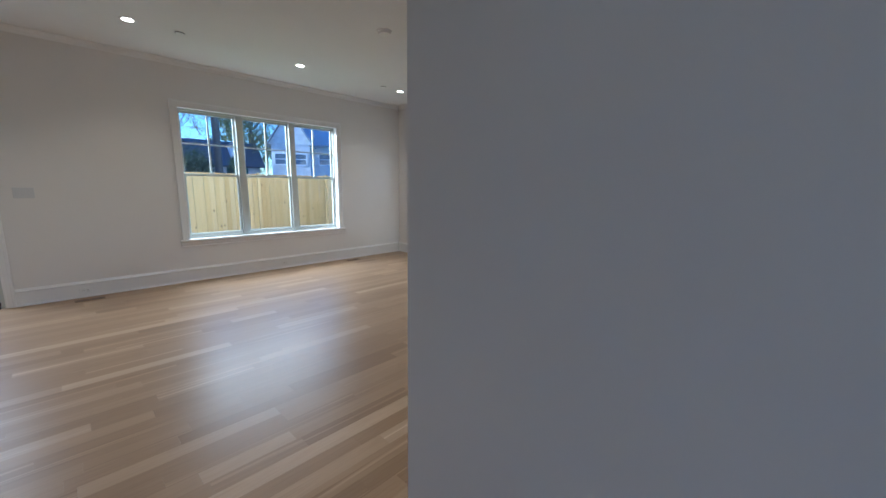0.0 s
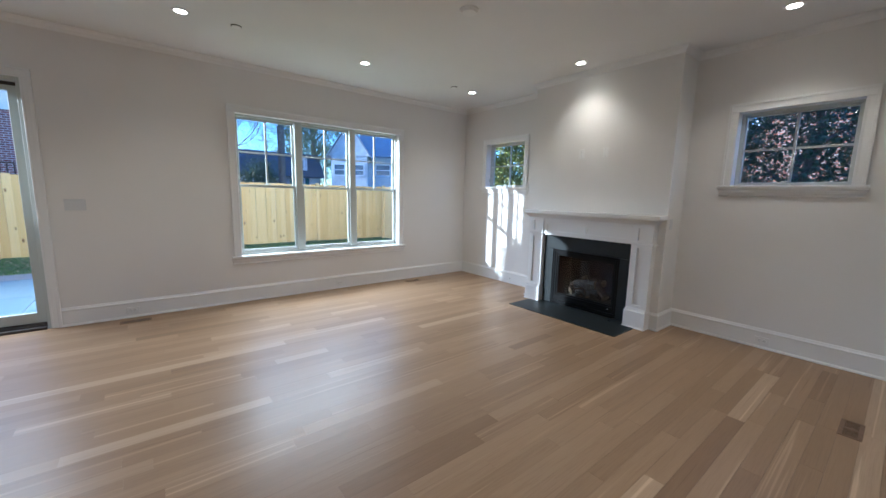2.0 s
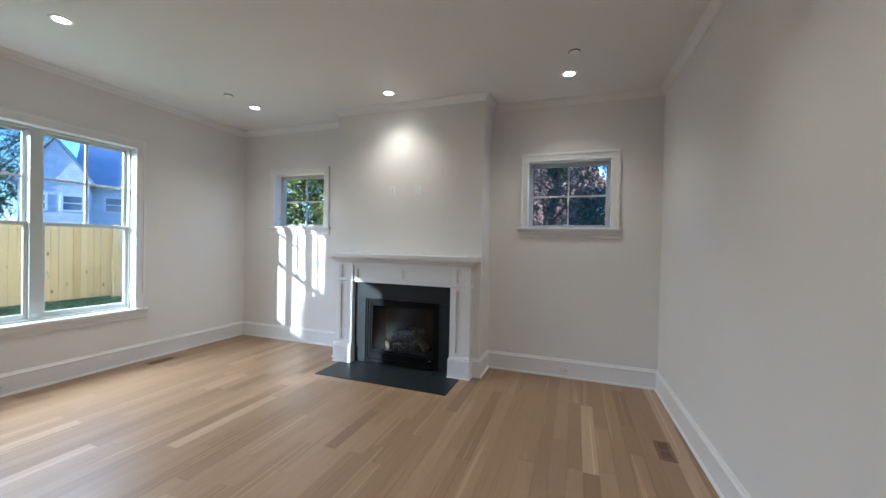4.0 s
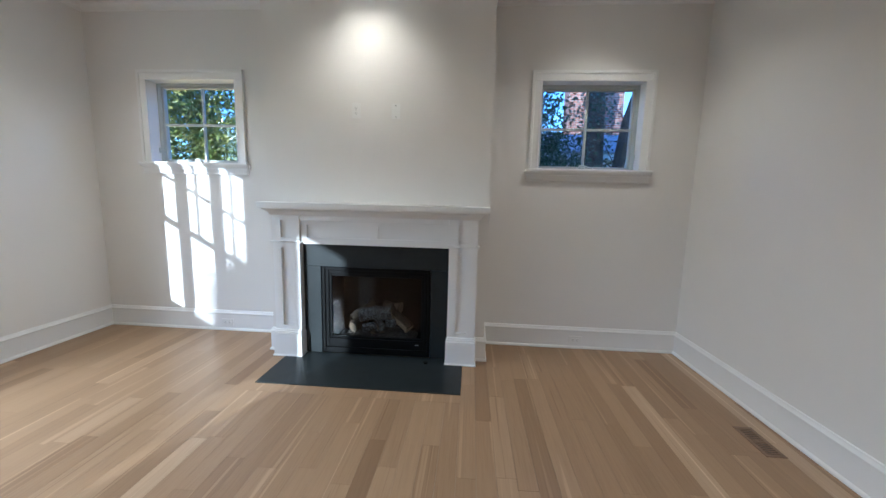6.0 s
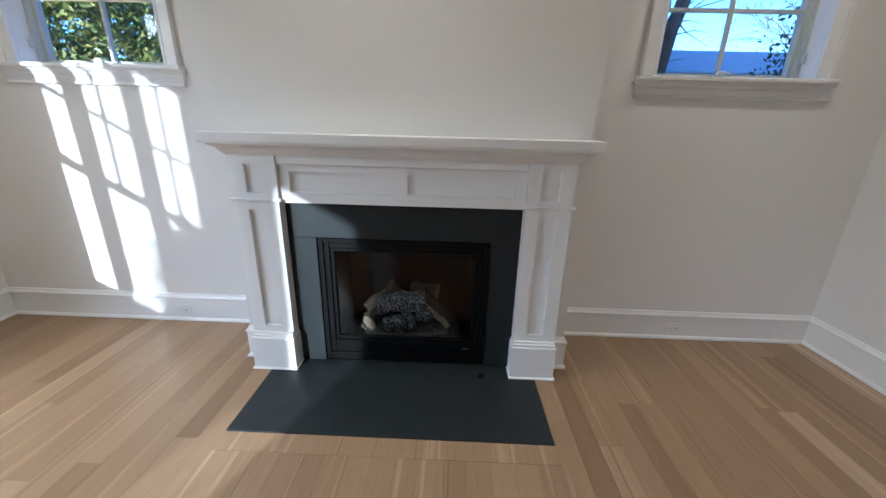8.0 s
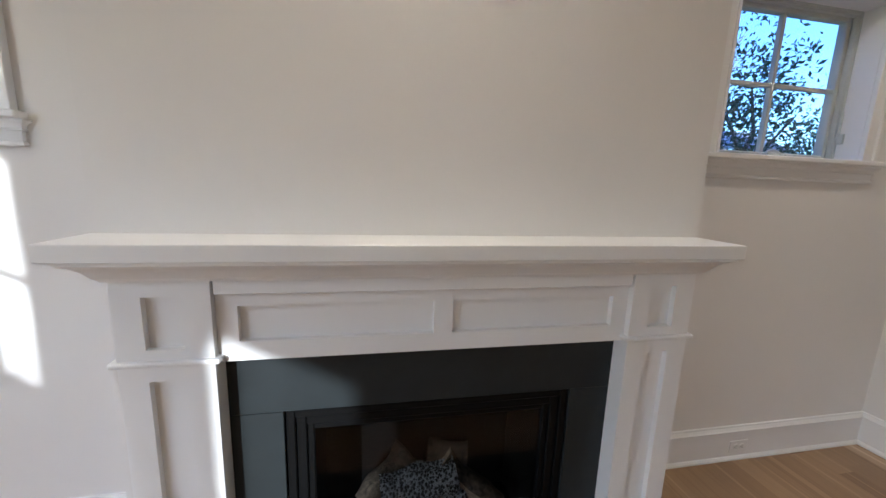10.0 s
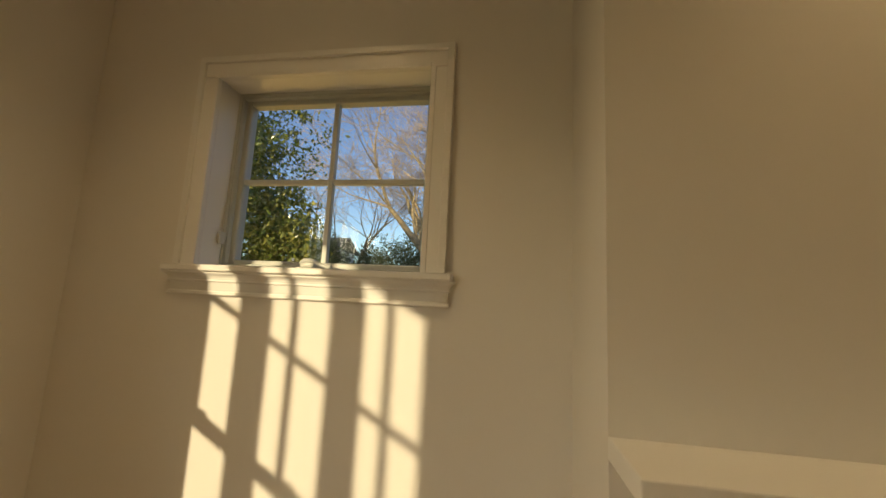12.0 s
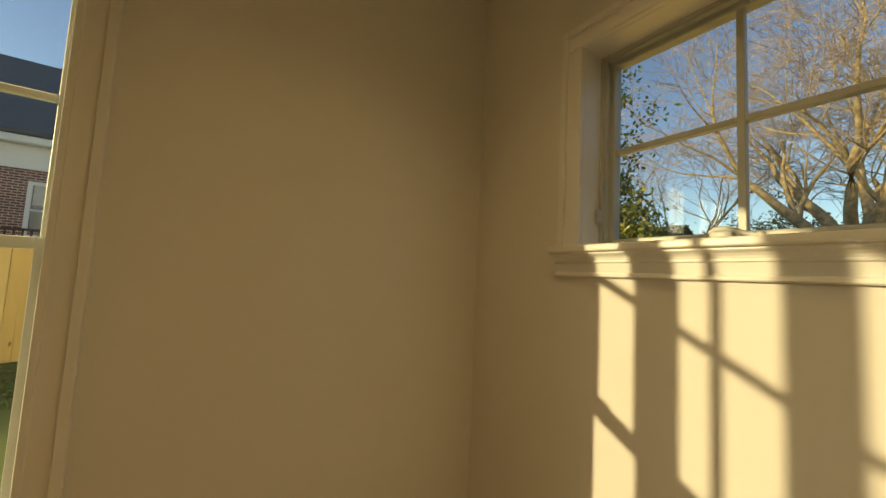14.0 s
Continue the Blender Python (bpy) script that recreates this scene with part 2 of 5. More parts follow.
# ---- the room ----
XL, XR, YF, H = -6.243, -0.778, 5.372, 3.0
XN, YE = -0.690, 0.84   # end of the east wall, which runs slightly out of square
YB, XE = -5.2, 2.2   # unseen back of the open plan, end of the hall
XK, YH = 0.10, -0.75   # side wall of the back room, south wall of the hall
WT = 0.19
BX0, BX1, BY = -4.335, -2.515, 4.99   # chimney breast
MID = (BX0 + BX1) / 2
TW = (1.535, 3.918, 0.60, 2.415)      # triple window's opening
DW = (-2.62, -0.235, 0.0, 2.465)        # sliding door's opening
SW = [(-5.668, -4.812, 1.605, 2.352), (-2.098, -1.240, 1.605, 2.345)]

wall("wall_west", "x", XL, -WT, YB - 0.2, YF + WT, -0.3, H + 0.25, [TW, (DW[0], DW[1], 0.0, DW[3])], WALL, "white painted wall with triple window and sliding door")
wall("wall_north", "y", YF, WT, XL, XR + 0.25, -0.3, H + 0.25, SW, WALL, "white painted fireplace wall with two small windows")
bm = bmesh.new()
for q, xx in zip(box(bm, 0, 1, YE + 0.16, YF, -0.3, H + 0.25), (XN, XN + 0.16, XR + 0.16, XR) * 2):
    q.co.x = xx
tagged(link("wall_east", bm, WALL), "plain white painted drywall partition ending in open plan", "wall", kind="structure")
wall("wall_hall", "y", YE, 0.16, XN, XE, -0.3, H + 0.25, [], WALL, "plain white painted hall wall")
wall("wall_south", "y", YB, -0.2, XL, XE, -0.3, H + 0.25, [], WALL, "plain white painted back wall")
wall("wall_side", "x", XK, 0.16, YB, YH, -0.3, H + 0.25, [], WALL, "plain white painted side wall of the back room")
wall("wall_hall_south", "y", YH, -0.16, XK + 0.16, XE, -0.3, H + 0.25, [], WALL, "plain white painted hall wall")
# the opening is added out of view to hold the hall's fill lamp
wall("wall_hall_end", "x", XE, 0.2, YB - 0.2, YE + 0.16, -0.3, H + 0.25, [(-0.6, 0.6, 0.9, 2.4)], WALL, "plain white painted end wall of the hall with an added opening for a fill lamp")

bm = bmesh.new()
box(bm, XL, XE, YB, YF, H, H + 0.2)
tagged(link("ceiling", bm, CEIL), "smooth white painted ceiling with recessed lights", "ceiling", kind="structure")
# unseen block added over the ceiling so its shadow covers the garage
tagged(pbox("wall_upper_shade_block", (XL - WT, XE + 0.2, YB - 0.2, YF + WT, H + 0.251, 5.7), CEIL, None, bevel=0), "plain unseen block above the room, added to shade the garage", "wall", kind="structure")
wall("wall_chimney_breast", "y", BY, YF - BY, BX0, BX1, 0.0, H, [(MID - 0.42, MID + 0.42, 0.07, 0.73)], WALL, "white painted chimney breast above the mantel")

floor = tagged(pbox("floor", (XL - 0.0, XE, YB, YF, -0.25, -0.012), SUBFLOOR, None, bevel=0), "satin oak strip floor in mixed brown tones", "floor", kind="structure")

# baseboards: tall flat board with a moulded cap and a shoe
BASE = [(0.0, 0.0), (0.028, 0.0), (0.028, 0.010), (0.022, 0.018), (0.016, 0.022), (0.016, 0.160), (0.021, 0.164), (0.021, 0.172), (0.016, 0.178), (0.010, 0.188), (0.008, 0.196), (0.0, 0.198)]
CROWN = [(0.0, 0.0), (0.0, -0.066), (0.006, -0.066), (0.009, -0.058), (0.016, -0.050), (0.022, -0.036), (0.032, -0.024), (0.043, -0.017), (0.047, -0.008), (0.053, -0.006), (0.053, 0.0)]


def moulding(name, profile, stations, label, category, z=0.0):
    bm = bmesh.new()
    sweep(bm, profile, [(x, y, nx, ny, z) for x, y, nx, ny in stations])
    return tagged(link(name, bm, TRIM), label, category, kind="structure")


moulding("baseboard_west", BASE, [(XL, DW[1] + 0.07, 1, 0), (XL, YF, 1, -1), (BX0, YF, -1, -1), (BX0, BY, -1, -1), (MID - 0.80, BY, 0, -1)], "tall white moulded baseboard along the window wall", "baseboard")
moulding("baseboard_east", BASE, [(MID + 0.80, BY, 0, -1), (BX1, BY, 1, -1), (BX1, YF, 1, -1), (XR, YF, -1, -1), (XN, YE, -1, -1), (XE, YE, 0, -1)], "tall white moulded baseboard along the plain wall", "baseboard")
moulding("baseboard_south", BASE, [(XL, DW[0] - 0.07, 1, 0), (XL, YB, 1, 1), (XK, YB, -1, 1), (XK, YH, -1, 1), (XE, YH, -1, 1), (XE, YE, -1, -1)], "tall white moulded baseboard", "baseboard")
moulding("crown_trim", CROWN, [(XE, YE, -1, -1), (XN, YE, -1, -1), (XR, YF, -1, -1), (BX1, YF, 1, -1), (BX1, BY, 1, -1), (BX0, BY, -1, -1), (BX0, YF, -1, -1), (XL, YF, 1, -1), (XL, YB, 1, 1), (XK, YB, -1, 1), (XK, YH, -1, 1), (XE, YH, -1, 1)], "white crown moulding along the ceiling", "trim", H)


# ---- windows and the sliding door ----
def window_casing(parent, u0, u1, z0, z1, w, put, legs_to, liner):
    """Three mitre-free boards, back bands and bead, one mesh a board."""
    for nm, (a0, a1, c0, c1), band, bead in (
        ("casing_leg", (u0 - w, u0 + 0.004, legs_to, z1 - 0.004), (u0 - w - 0.012, u0 - w + 0.012, legs_to, z1 + w), (u0 - 0.012, u0 + 0.0065, legs_to, z1 - 0.004)),
        ("casing_leg", (u1 - 0.004, u1 + w, legs_to, z1 - 0.004), (u1 + w - 0.012, u1 + w + 0.012, legs_to, z1 + w), (u1 - 0.0065, u1 + 0.012, legs_to, z1 - 0.004)),
        ("casing_head", (u0 - w, u1 + w, z1 - 0.002, z1 + w), (u0 - w - 0.012, u1 + w + 0.012, z1 + w - 0.010, z1 + w + 0.014), (u0 + 0.0065, u1 - 0.0065, z1 - 0.0065, z1 + 0.012)),
    ):
        bm = bmesh.new()
        for (p0, p1, q0, q1), d in (((a0, a1, c0, c1), 0.018), (band, 0.030), (bead, 0.022)):
            for q in box(bm, p0, p1, 0.0, d, q0, q1):
                q.co = put(q.co.x, q.co.y, q.co.z)
        soften(bm, 0.0022, 1)
        part(nm, bm, TRIM, parent)
    bm = bmesh.new()
    for a0, a1, c0, c1 in ((u0 + 0.0005, u0 + 0.006, z0 + 0.009, z1 - 0.0005), (u1 - 0.006, u1 - 0.0005, z0 + 0.009, z1 - 0.0005), (u0 + 0.006, u1 - 0.006, z1 - 0.006, z1 - 0.0005)):
        for q in box(bm, a0, a1, liner, -0.0005, c0, c1):
            q.co = put(q.co.x, q.co.y, q.co.z)
    part("jamb_liner", bm, TRIM, parent)


def cell(name, parent, dims, put, material, label="", bevel=0.002):
    bm = bmesh.new()
    for q in box(bm, *dims):
        q.co = put(q.co.x, q.co.y, q.co.z)
    if bevel:
        soften(bm, bevel, 1)
    return part(name, bm, material, parent, label)


def frame_ring(name, parent, u0, u1, z0, z1, wu, wb, wt, d0, d1, put, material, label="", bevel=0.002):
    bm = bmesh.new()
    for dims in ((u0, u0 + wu, d0, d1, z0, z1), (u1 - wu, u1, d0, d1, z0, z1), (u0 + wu, u1 - wu, d0, d1, z0, z0 + wb), (u0 + wu, u1 - wu, d0, d1, z1 - wt, z1)):
        for q in box(bm, *dims):
            q.co = put(q.co.x, q.co.y, q.co.z)
    if bevel:
        soften(bm, bevel, 1)
    return part(name, bm, material, parent, label)


def pane(parent, u0, u1, z0, z1, d, put):
    ob = cell("pane", parent, (u0, u1, d - 0.003, d + 0.003, z0, z1), put, GLASS, bevel=0)
    ob.visible_shadow = False
    return ob


def stool_and_apron(parent, u0, u1, z, put, reveal, horn=0.030, drop=0.098, side=0.085):
    """Rounded stool with horns; below it a coved bed mould over a flat apron, with returned ends."""
    bm = bmesh.new()
    for dims in ((u0, u1, -reveal, 0.0, z - 0.012, z + 0.008), (u0 - side - horn, u1 + side + horn, 0.0, 0.054, z - 0.014, z + 0.010)):
        for q in box(bm, *dims):
            q.co = put(q.co.x, q.co.y, q.co.z)
    soften(bm, 0.006, 3)
    part("window_sill", bm, TRIM, parent)
    bm = bmesh.new()
    a, b = u0 - side, u1 + side
    prof = [(0.0, -0.0145), (0.038, -0.0145), (0.038, -0.020), (0.034, -0.024), (0.026, -0.028), (0.021, -0.035), (0.019, -0.043), (0.022, -0.045), (0.022, -0.049), (0.015, -0.052), (0.013, -drop + 0.016), (0.018, -drop + 0.012), (0.020, -drop + 0.004), (0.017, -drop), (0.0, -drop)]
    rings = [[bm.verts.new(put(e + sg * o, o * k, z + c)) for o, c in prof] for e, sg, k in ((a, -1, 0.0), (a, -1, 1.0), (b, 1, 1.0), (b, 1, 0.0))]
    n = len(prof)
    for p, q in zip(rings, rings[1:]):
        for i in range(n):
            bm.faces.new([p[i], p[(i + 1) % n], q[(i + 1) % n], q[i]])
    part("window_apron", bm, TRIM, parent)


def west(u, d, z):
    return Vector((XL + d, u, z))


def north(u, d, z):
    return Vector((u, YF - d, z))


win = thing("window_1", (XL, (TW[0] + TW[1]) / 2, TW[2]), "white triple double-hung window with gridded upper sashes", "window", kind="structure")
window_casing(win, TW[0], TW[1], TW[2], TW[3], 0.074, west, TW[2] + 0.01, -0.0775)
stool_and_apron(win, TW[0], TW[1], TW[2], west, 0.084)
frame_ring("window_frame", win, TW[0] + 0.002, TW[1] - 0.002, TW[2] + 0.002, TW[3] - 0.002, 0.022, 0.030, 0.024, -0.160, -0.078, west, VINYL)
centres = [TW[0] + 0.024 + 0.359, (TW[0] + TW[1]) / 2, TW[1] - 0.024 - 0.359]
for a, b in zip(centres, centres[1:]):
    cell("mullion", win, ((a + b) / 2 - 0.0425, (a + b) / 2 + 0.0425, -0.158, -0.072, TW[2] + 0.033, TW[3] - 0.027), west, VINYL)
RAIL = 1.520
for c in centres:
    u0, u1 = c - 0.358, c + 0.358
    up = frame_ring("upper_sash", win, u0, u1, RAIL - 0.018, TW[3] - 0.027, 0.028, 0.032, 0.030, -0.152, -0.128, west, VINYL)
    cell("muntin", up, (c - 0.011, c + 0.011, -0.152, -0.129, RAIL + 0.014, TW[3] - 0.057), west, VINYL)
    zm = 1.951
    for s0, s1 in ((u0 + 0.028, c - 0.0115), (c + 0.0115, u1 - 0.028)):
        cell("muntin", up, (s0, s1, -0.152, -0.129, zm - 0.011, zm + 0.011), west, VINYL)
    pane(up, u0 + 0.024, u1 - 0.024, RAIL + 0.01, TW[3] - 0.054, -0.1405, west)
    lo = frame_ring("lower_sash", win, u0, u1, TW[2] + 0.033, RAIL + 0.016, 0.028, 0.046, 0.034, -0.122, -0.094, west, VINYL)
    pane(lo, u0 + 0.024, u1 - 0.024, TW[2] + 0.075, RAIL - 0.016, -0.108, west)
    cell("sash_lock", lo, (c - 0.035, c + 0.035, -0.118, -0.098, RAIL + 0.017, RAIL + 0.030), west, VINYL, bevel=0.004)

for i, (u0, u1, z0, z1) in enumerate(SW):
    w = thing("window_%d" % (i + 2), ((u0 + u1) / 2, YF, z0), "small white casement window with four panes" + (" in sunlight" if i == 0 else ""), "window", kind="structure")
    window_casing(w, u0, u1, z0, z1, 0.065, north, z0 + 0.010, -0.0995)
    stool_and_apron(w, u0, u1, z0, north, 0.10, side=0.072)
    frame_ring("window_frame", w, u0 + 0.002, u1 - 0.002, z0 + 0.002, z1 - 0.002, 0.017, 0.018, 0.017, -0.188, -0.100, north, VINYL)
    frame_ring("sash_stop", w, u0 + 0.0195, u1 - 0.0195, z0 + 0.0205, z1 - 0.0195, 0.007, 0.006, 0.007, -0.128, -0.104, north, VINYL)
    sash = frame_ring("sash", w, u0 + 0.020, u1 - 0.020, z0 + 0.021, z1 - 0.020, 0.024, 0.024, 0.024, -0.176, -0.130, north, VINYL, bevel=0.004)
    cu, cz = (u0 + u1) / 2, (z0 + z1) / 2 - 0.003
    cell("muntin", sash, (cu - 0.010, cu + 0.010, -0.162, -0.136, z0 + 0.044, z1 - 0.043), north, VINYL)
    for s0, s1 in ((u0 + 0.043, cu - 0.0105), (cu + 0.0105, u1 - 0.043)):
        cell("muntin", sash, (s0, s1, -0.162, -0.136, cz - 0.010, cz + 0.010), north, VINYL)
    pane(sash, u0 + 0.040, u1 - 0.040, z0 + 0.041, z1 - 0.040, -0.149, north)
    # folding crank: moulded cover on the sill, bent arm and round knob
    bm = bmesh.new()
    k0 = cu - 0.028
    for dims in ((k0 - 0.045, k0 + 0.045, -0.100, -0.058, z0 + 0.0085, z0 + 0.020), (k0 - 0.026, k0 + 0.030, -0.094, -0.060, z0 + 0.018, z0 + 0.040)):
        for q in box(bm, *dims):
            q.co = north(q.co.x, q.co.y, q.co.z)
    soften(bm, 0.008, 3)
    crank = part("crank_cover", bm, VINYL, w, smooth=True)
    vs, fs = [], []
    arm = [(-0.026, 0.036), (-0.012, 0.045), (0.012, 0.046), (0.036, 0.040), (0.058, 0.030), (0.080, 0.025)]
    tube(vs, fs, [north(k0 + a, -0.066, z0 + c) for a, c in arm], [0.006, 0.0085, 0.0085, 0.0075, 0.0065, 0.0065], 10)
    me = bpy.data.meshes.new("crank_arm")
    me.from_pydata([tuple(q) for q in vs], [], fs)
    me.materials.append(VINYL)
    for p in me.polygons:
        p.use_smooth = True
    ob = new("crank_arm", me)
    ob.parent = crank
    bm = bmesh.new()
    bmesh.ops.create_uvsphere(bm, u_segments=14, v_segments=8, radius=0.011, matrix=Matrix.Translation(north(k0 + 0.088, -0.066, z0 + 0.024)))
    ob = link("crank_knob", bm, VINYL, smooth=True)
    ob.parent = crank
    # lock lever on the jamb
    side = u0 + 0.018 if i == 0 else u1 - 0.018
    bm = bmesh.new()
    for dims in ((side - 0.008, side + 0.008, -0.100, -0.090, z0 + 0.12, z0 + 0.26), (side - 0.006, side + 0.006, -0.094, -0.066, z0 + 0.10, z0 + 0.15)):
        for q in box(bm, *dims):
            q.co = north(q.co.x, q.co.y, q.co.z)
    soften(bm, 0.003, 1)
    part("lock_lever", bm, VINYL, w)

door = thing("door_1", (XL, (DW[0] + DW[1]) / 2, 0), "white sliding glass patio door with dark sill track", "door", kind="structure")
window_casing(door, DW[0], DW[1], 0.0, DW[3], 0.062, west, 0.0, -0.0115)
frame_ring("door_frame", door, DW[0] + 0.002, DW[1] - 0.002, 0.002, DW[3] - 0.002, 0.035, 0.02, 0.040, -0.188, -0.012, west, VINYL)
for nm, u0, u1, d0, d1 in (("fixed_panel", -1.475, DW[1] - 0.038, -0.150, -0.110), ("sliding_panel", DW[0] + 0.038, -1.385, -0.085, -0.040)):
    p = frame_ring(nm, door, u0, u1, 0.05, DW[3] - 0.045, 0.078, 0.105, 0.078, d0, d1, west, VINYL)
    pane(p, u0 + 0.07, u1 - 0.07, 0.148, DW[3] - 0.118, (d0 + d1) / 2, west)
cell("sill_track", door, (DW[0] + 0.04, DW[1] - 0.04, -0.186, 0.020, 0.001, 0.026), west, TRACK, "dark bronze sill track")
for d in (-0.155, -0.095, -0.035):
    cell("track_rail", door, (DW[0] + 0.04, DW[1] - 0.04, d - 0.004, d + 0.004, 0.027, 0.042), west, TRACK)
cell("head_track", door, (DW[0] + 0.04, DW[1] - 0.04, -0.105, -0.100, DW[3] - 0.075, DW[3] - 0.042), west, TRACK, "dark head track")

# ---- fireplace ----
def mbox(bm, x0, x1, y0, y1, z0, z1):
    return box(bm, MID + x0, MID + x1, y0, y1, z0, z1)


mantel = thing("fireplace_mantel", (MID, 4.9, 0), "white painted wooden mantel with recessed panels and shelf", "mantel")
bm = bmesh.new()
mbox(bm, -0.912, 0.912, 4.808, BY - 0.001, 1.238, 1.281)
soften(bm, 0.003, 2)
part("shelf", bm, TRIM, mantel)
# crown under the shelf, returned at both ends
prof = [(0.0, 0.0), (0.0, -0.060), (0.007, -0.060), (0.010, -0.053), (0.016, -0.049), (0.022, -0.040), (0.030, -0.029), (0.042, -0.019), (0.054, -0.013), (0.060, -0.008), (0.068, -0.008), (0.068, 0.0)]
bm = bmesh.new()
sweep(bm, prof, [(MID - 0.830, BY - 0.002, -1, 0, 1.2375), (MID - 0.830, 4.885, -1, -1, 1.2375), (MID + 0.830, 4.885, 1, -1, 1.2375), (MID + 0.830, BY - 0.002, 1, 0, 1.2375)])
part("crown_moulding", bm, TRIM, mantel)


def panelled(name, x0, x1, z0, z1, rails, front, back, recess=0.020):
    """Board with sunk panels; rails: list of panel openings (x0, x1, z0, z1)."""
    holes = [(MID + a, MID + b, c, d) for a, b, c, d in rails]
    us = sorted({MID + x0, MID + x1, *[h[0] for h in holes], *[h[1] for h in holes]})
    zs = sorted({z0, z1, *[h[2] for h in holes], *[h[3] for h in holes]})
    bm = bmesh.new()

    def inside(u, z):
        return any(h[0] < u < h[1] and h[2] < z < h[3] for h in holes)
    vd = {}

    def v(i, j, y):
        if (i, j, y) not in vd:
            vd[i, j, y] = bm.verts.new((us[i], y, zs[j]))
        return vd[i, j, y]
    nu, nz = len(us) - 1, len(zs) - 1
    dep = [[front + recess if inside((us[i] + us[i + 1]) / 2, (zs[j] + zs[j + 1]) / 2) else front for j in range(nz)] for i in range(nu)]
    for i in range(nu):
        for j in range(nz):
            y = dep[i][j]
            bm.faces.new([v(i, j, y), v(i + 1, j, y), v(i + 1, j + 1, y), v(i, j + 1, y)])
            if i + 1 < nu and dep[i + 1][j] != y:
                bm.faces.new([v(i + 1, j, y), v(i + 1, j + 1, y), v(i + 1, j + 1, dep[i + 1][j]), v(i + 1, j, dep[i + 1][j])])
            if j + 1 < nz and dep[i][j + 1] != y:
                bm.faces.new([v(i, j + 1, y), v(i + 1, j + 1, y), v(i + 1, j + 1, dep[i][j + 1]), v(i, j + 1, dep[i][j + 1])])
    for i in range(nu):
        for j, y in ((0, dep[i][0]), (nz, dep[i][-1])):
            bm.faces.new([v(i, j, y), v(i + 1, j, y), v(i + 1, j, back), v(i, j, back)])
    for j in range(nz):
        for i, y in ((0, dep[0][j]), (nu, dep[-1][j])):
            bm.faces.new([v(i, j, y), v(i, j + 1, y), v(i, j + 1, back), v(i, j, back)])
    return part(name, bm, TRIM, mantel)


FACE = 4.888
panelled("frieze", -0.605, 0.605, 0.948, 1.2370, [(-0.553, -0.028, 1.002, 1.101), (0.028, 0.553, 1.002, 1.101)], FACE + 0.022, BY - 0.001)
bm = bmesh.new()
mbox(bm, -0.600, 0.600, FACE + 0.002, FACE + 0.0215, 1.138, 1.237)
soften(bm, 0.002, 1)
part("frieze_band", bm, TRIM, mantel)
for s in (-1, 1):
    def sx(a, b):
        return (s * a, s * b) if s > 0 else (s * b, s * a)
    a, b = sx(0.606, 0.829)
    p0, p1 = sx(0.672, 0.762)
    panelled("pilaster", a, b, 0.226, 0.9545, [(p0, p1, 0.262, 0.912)], FACE, BY - 0.001)
    panelled("corner_block", a, b, 0.9705, 1.2372, [(p0, p1, 0.998, 1.136)], FACE, BY - 0.001)
    a, b = sx(0.592, 0.846)
    bm = bmesh.new()
    mbox(bm, a, b, FACE - 0.011, BY - 0.001, 0.9550, 0.9700)
    soften(bm, 0.005, 2)
    part("necking", bm, TRIM, mantel)
    a, b = sx(0.598, 0.838)
    bm = bmesh.new()
    mbox(bm, a, b, FACE - 0.030, BY - 0.001, 0.012, 0.198)
    mbox(bm, a + 0.006, b - 0.006, FACE - 0.022, BY - 0.001, 0.198, 0.214)
    mbox(bm, a + 0.010, b - 0.010, FACE - 0.012, BY - 0.001, 0.214, 0.2255)
    soften(bm, 0.004, 2)
    part("plinth", bm, TRIM, mantel)
    a, b = sx(0.592, 0.846)
    bm = bmesh.new()
    mbox(bm, a, b, FACE - 0.042, BY - 0.001, 0.0015, 0.013)
    soften(bm, 0.003, 1)
    part("shoe", bm, TRIM, mantel)

surround = thing("fireplace_surround", (MID, 4.97, 0), "honed black slate fireplace surround, faintly scratched", "surround")
SY = 4.953
for nm, x0, x1, z0, z1 in (("slate_leg", -0.621, -0.4615, 0.0085, 0.757), ("slate_leg", 0.4615, 0.621, 0.0085, 0.757), ("slate_header", -0.621, 0.621, 0.7585, 0.9475)):
    bm = bmesh.new()
    mbox(bm, x0, x1, SY, BY - 0.0015, z0, z1)
    soften(bm, 0.0012, 1)
    part(nm, bm, SLATE, surround)
hearth = tagged(pbox("hearth", (MID - 0.737, MID + 0.737, 4.408, BY - 0.03, -0.010, 0.006), SLATE, None, bevel=0.0015), "flush black slate hearth slab in the oak floor", "hearth")
bm = bmesh.new()
bmesh.ops.create_cone(bm, cap_ends=True, segments=20, radius1=0.018, radius2=0.017, depth=0.006, matrix=Matrix.Translation((-2.985, 4.86, 0.0095)))
tagged(link("gas_key_cover", bm, IRON), "round black gas valve cover on the hearth", "valve cover")

insert = thing("gas_fireplace", (MID, 4.95, 0), "black gas fireplace insert with ceramic logs behind glass", "fireplace")


def ring(name, x0, x1, z0, z1, w, wb, y0, y1, material, parent, bevel=0.003):
    bm = bmesh.new()
    for d in ((x0, x0 + w, z0, z1), (x1 - w, x1, z0, z1), (x0 + w, x1 - w, z0, z0 + wb), (x0 + w, x1 - w, z1 - w, z1)):
        mbox(bm, d[0], d[1], y0, y1, d[2], d[3])
    soften(bm, bevel, 1)
    return part(name, bm, material, parent)


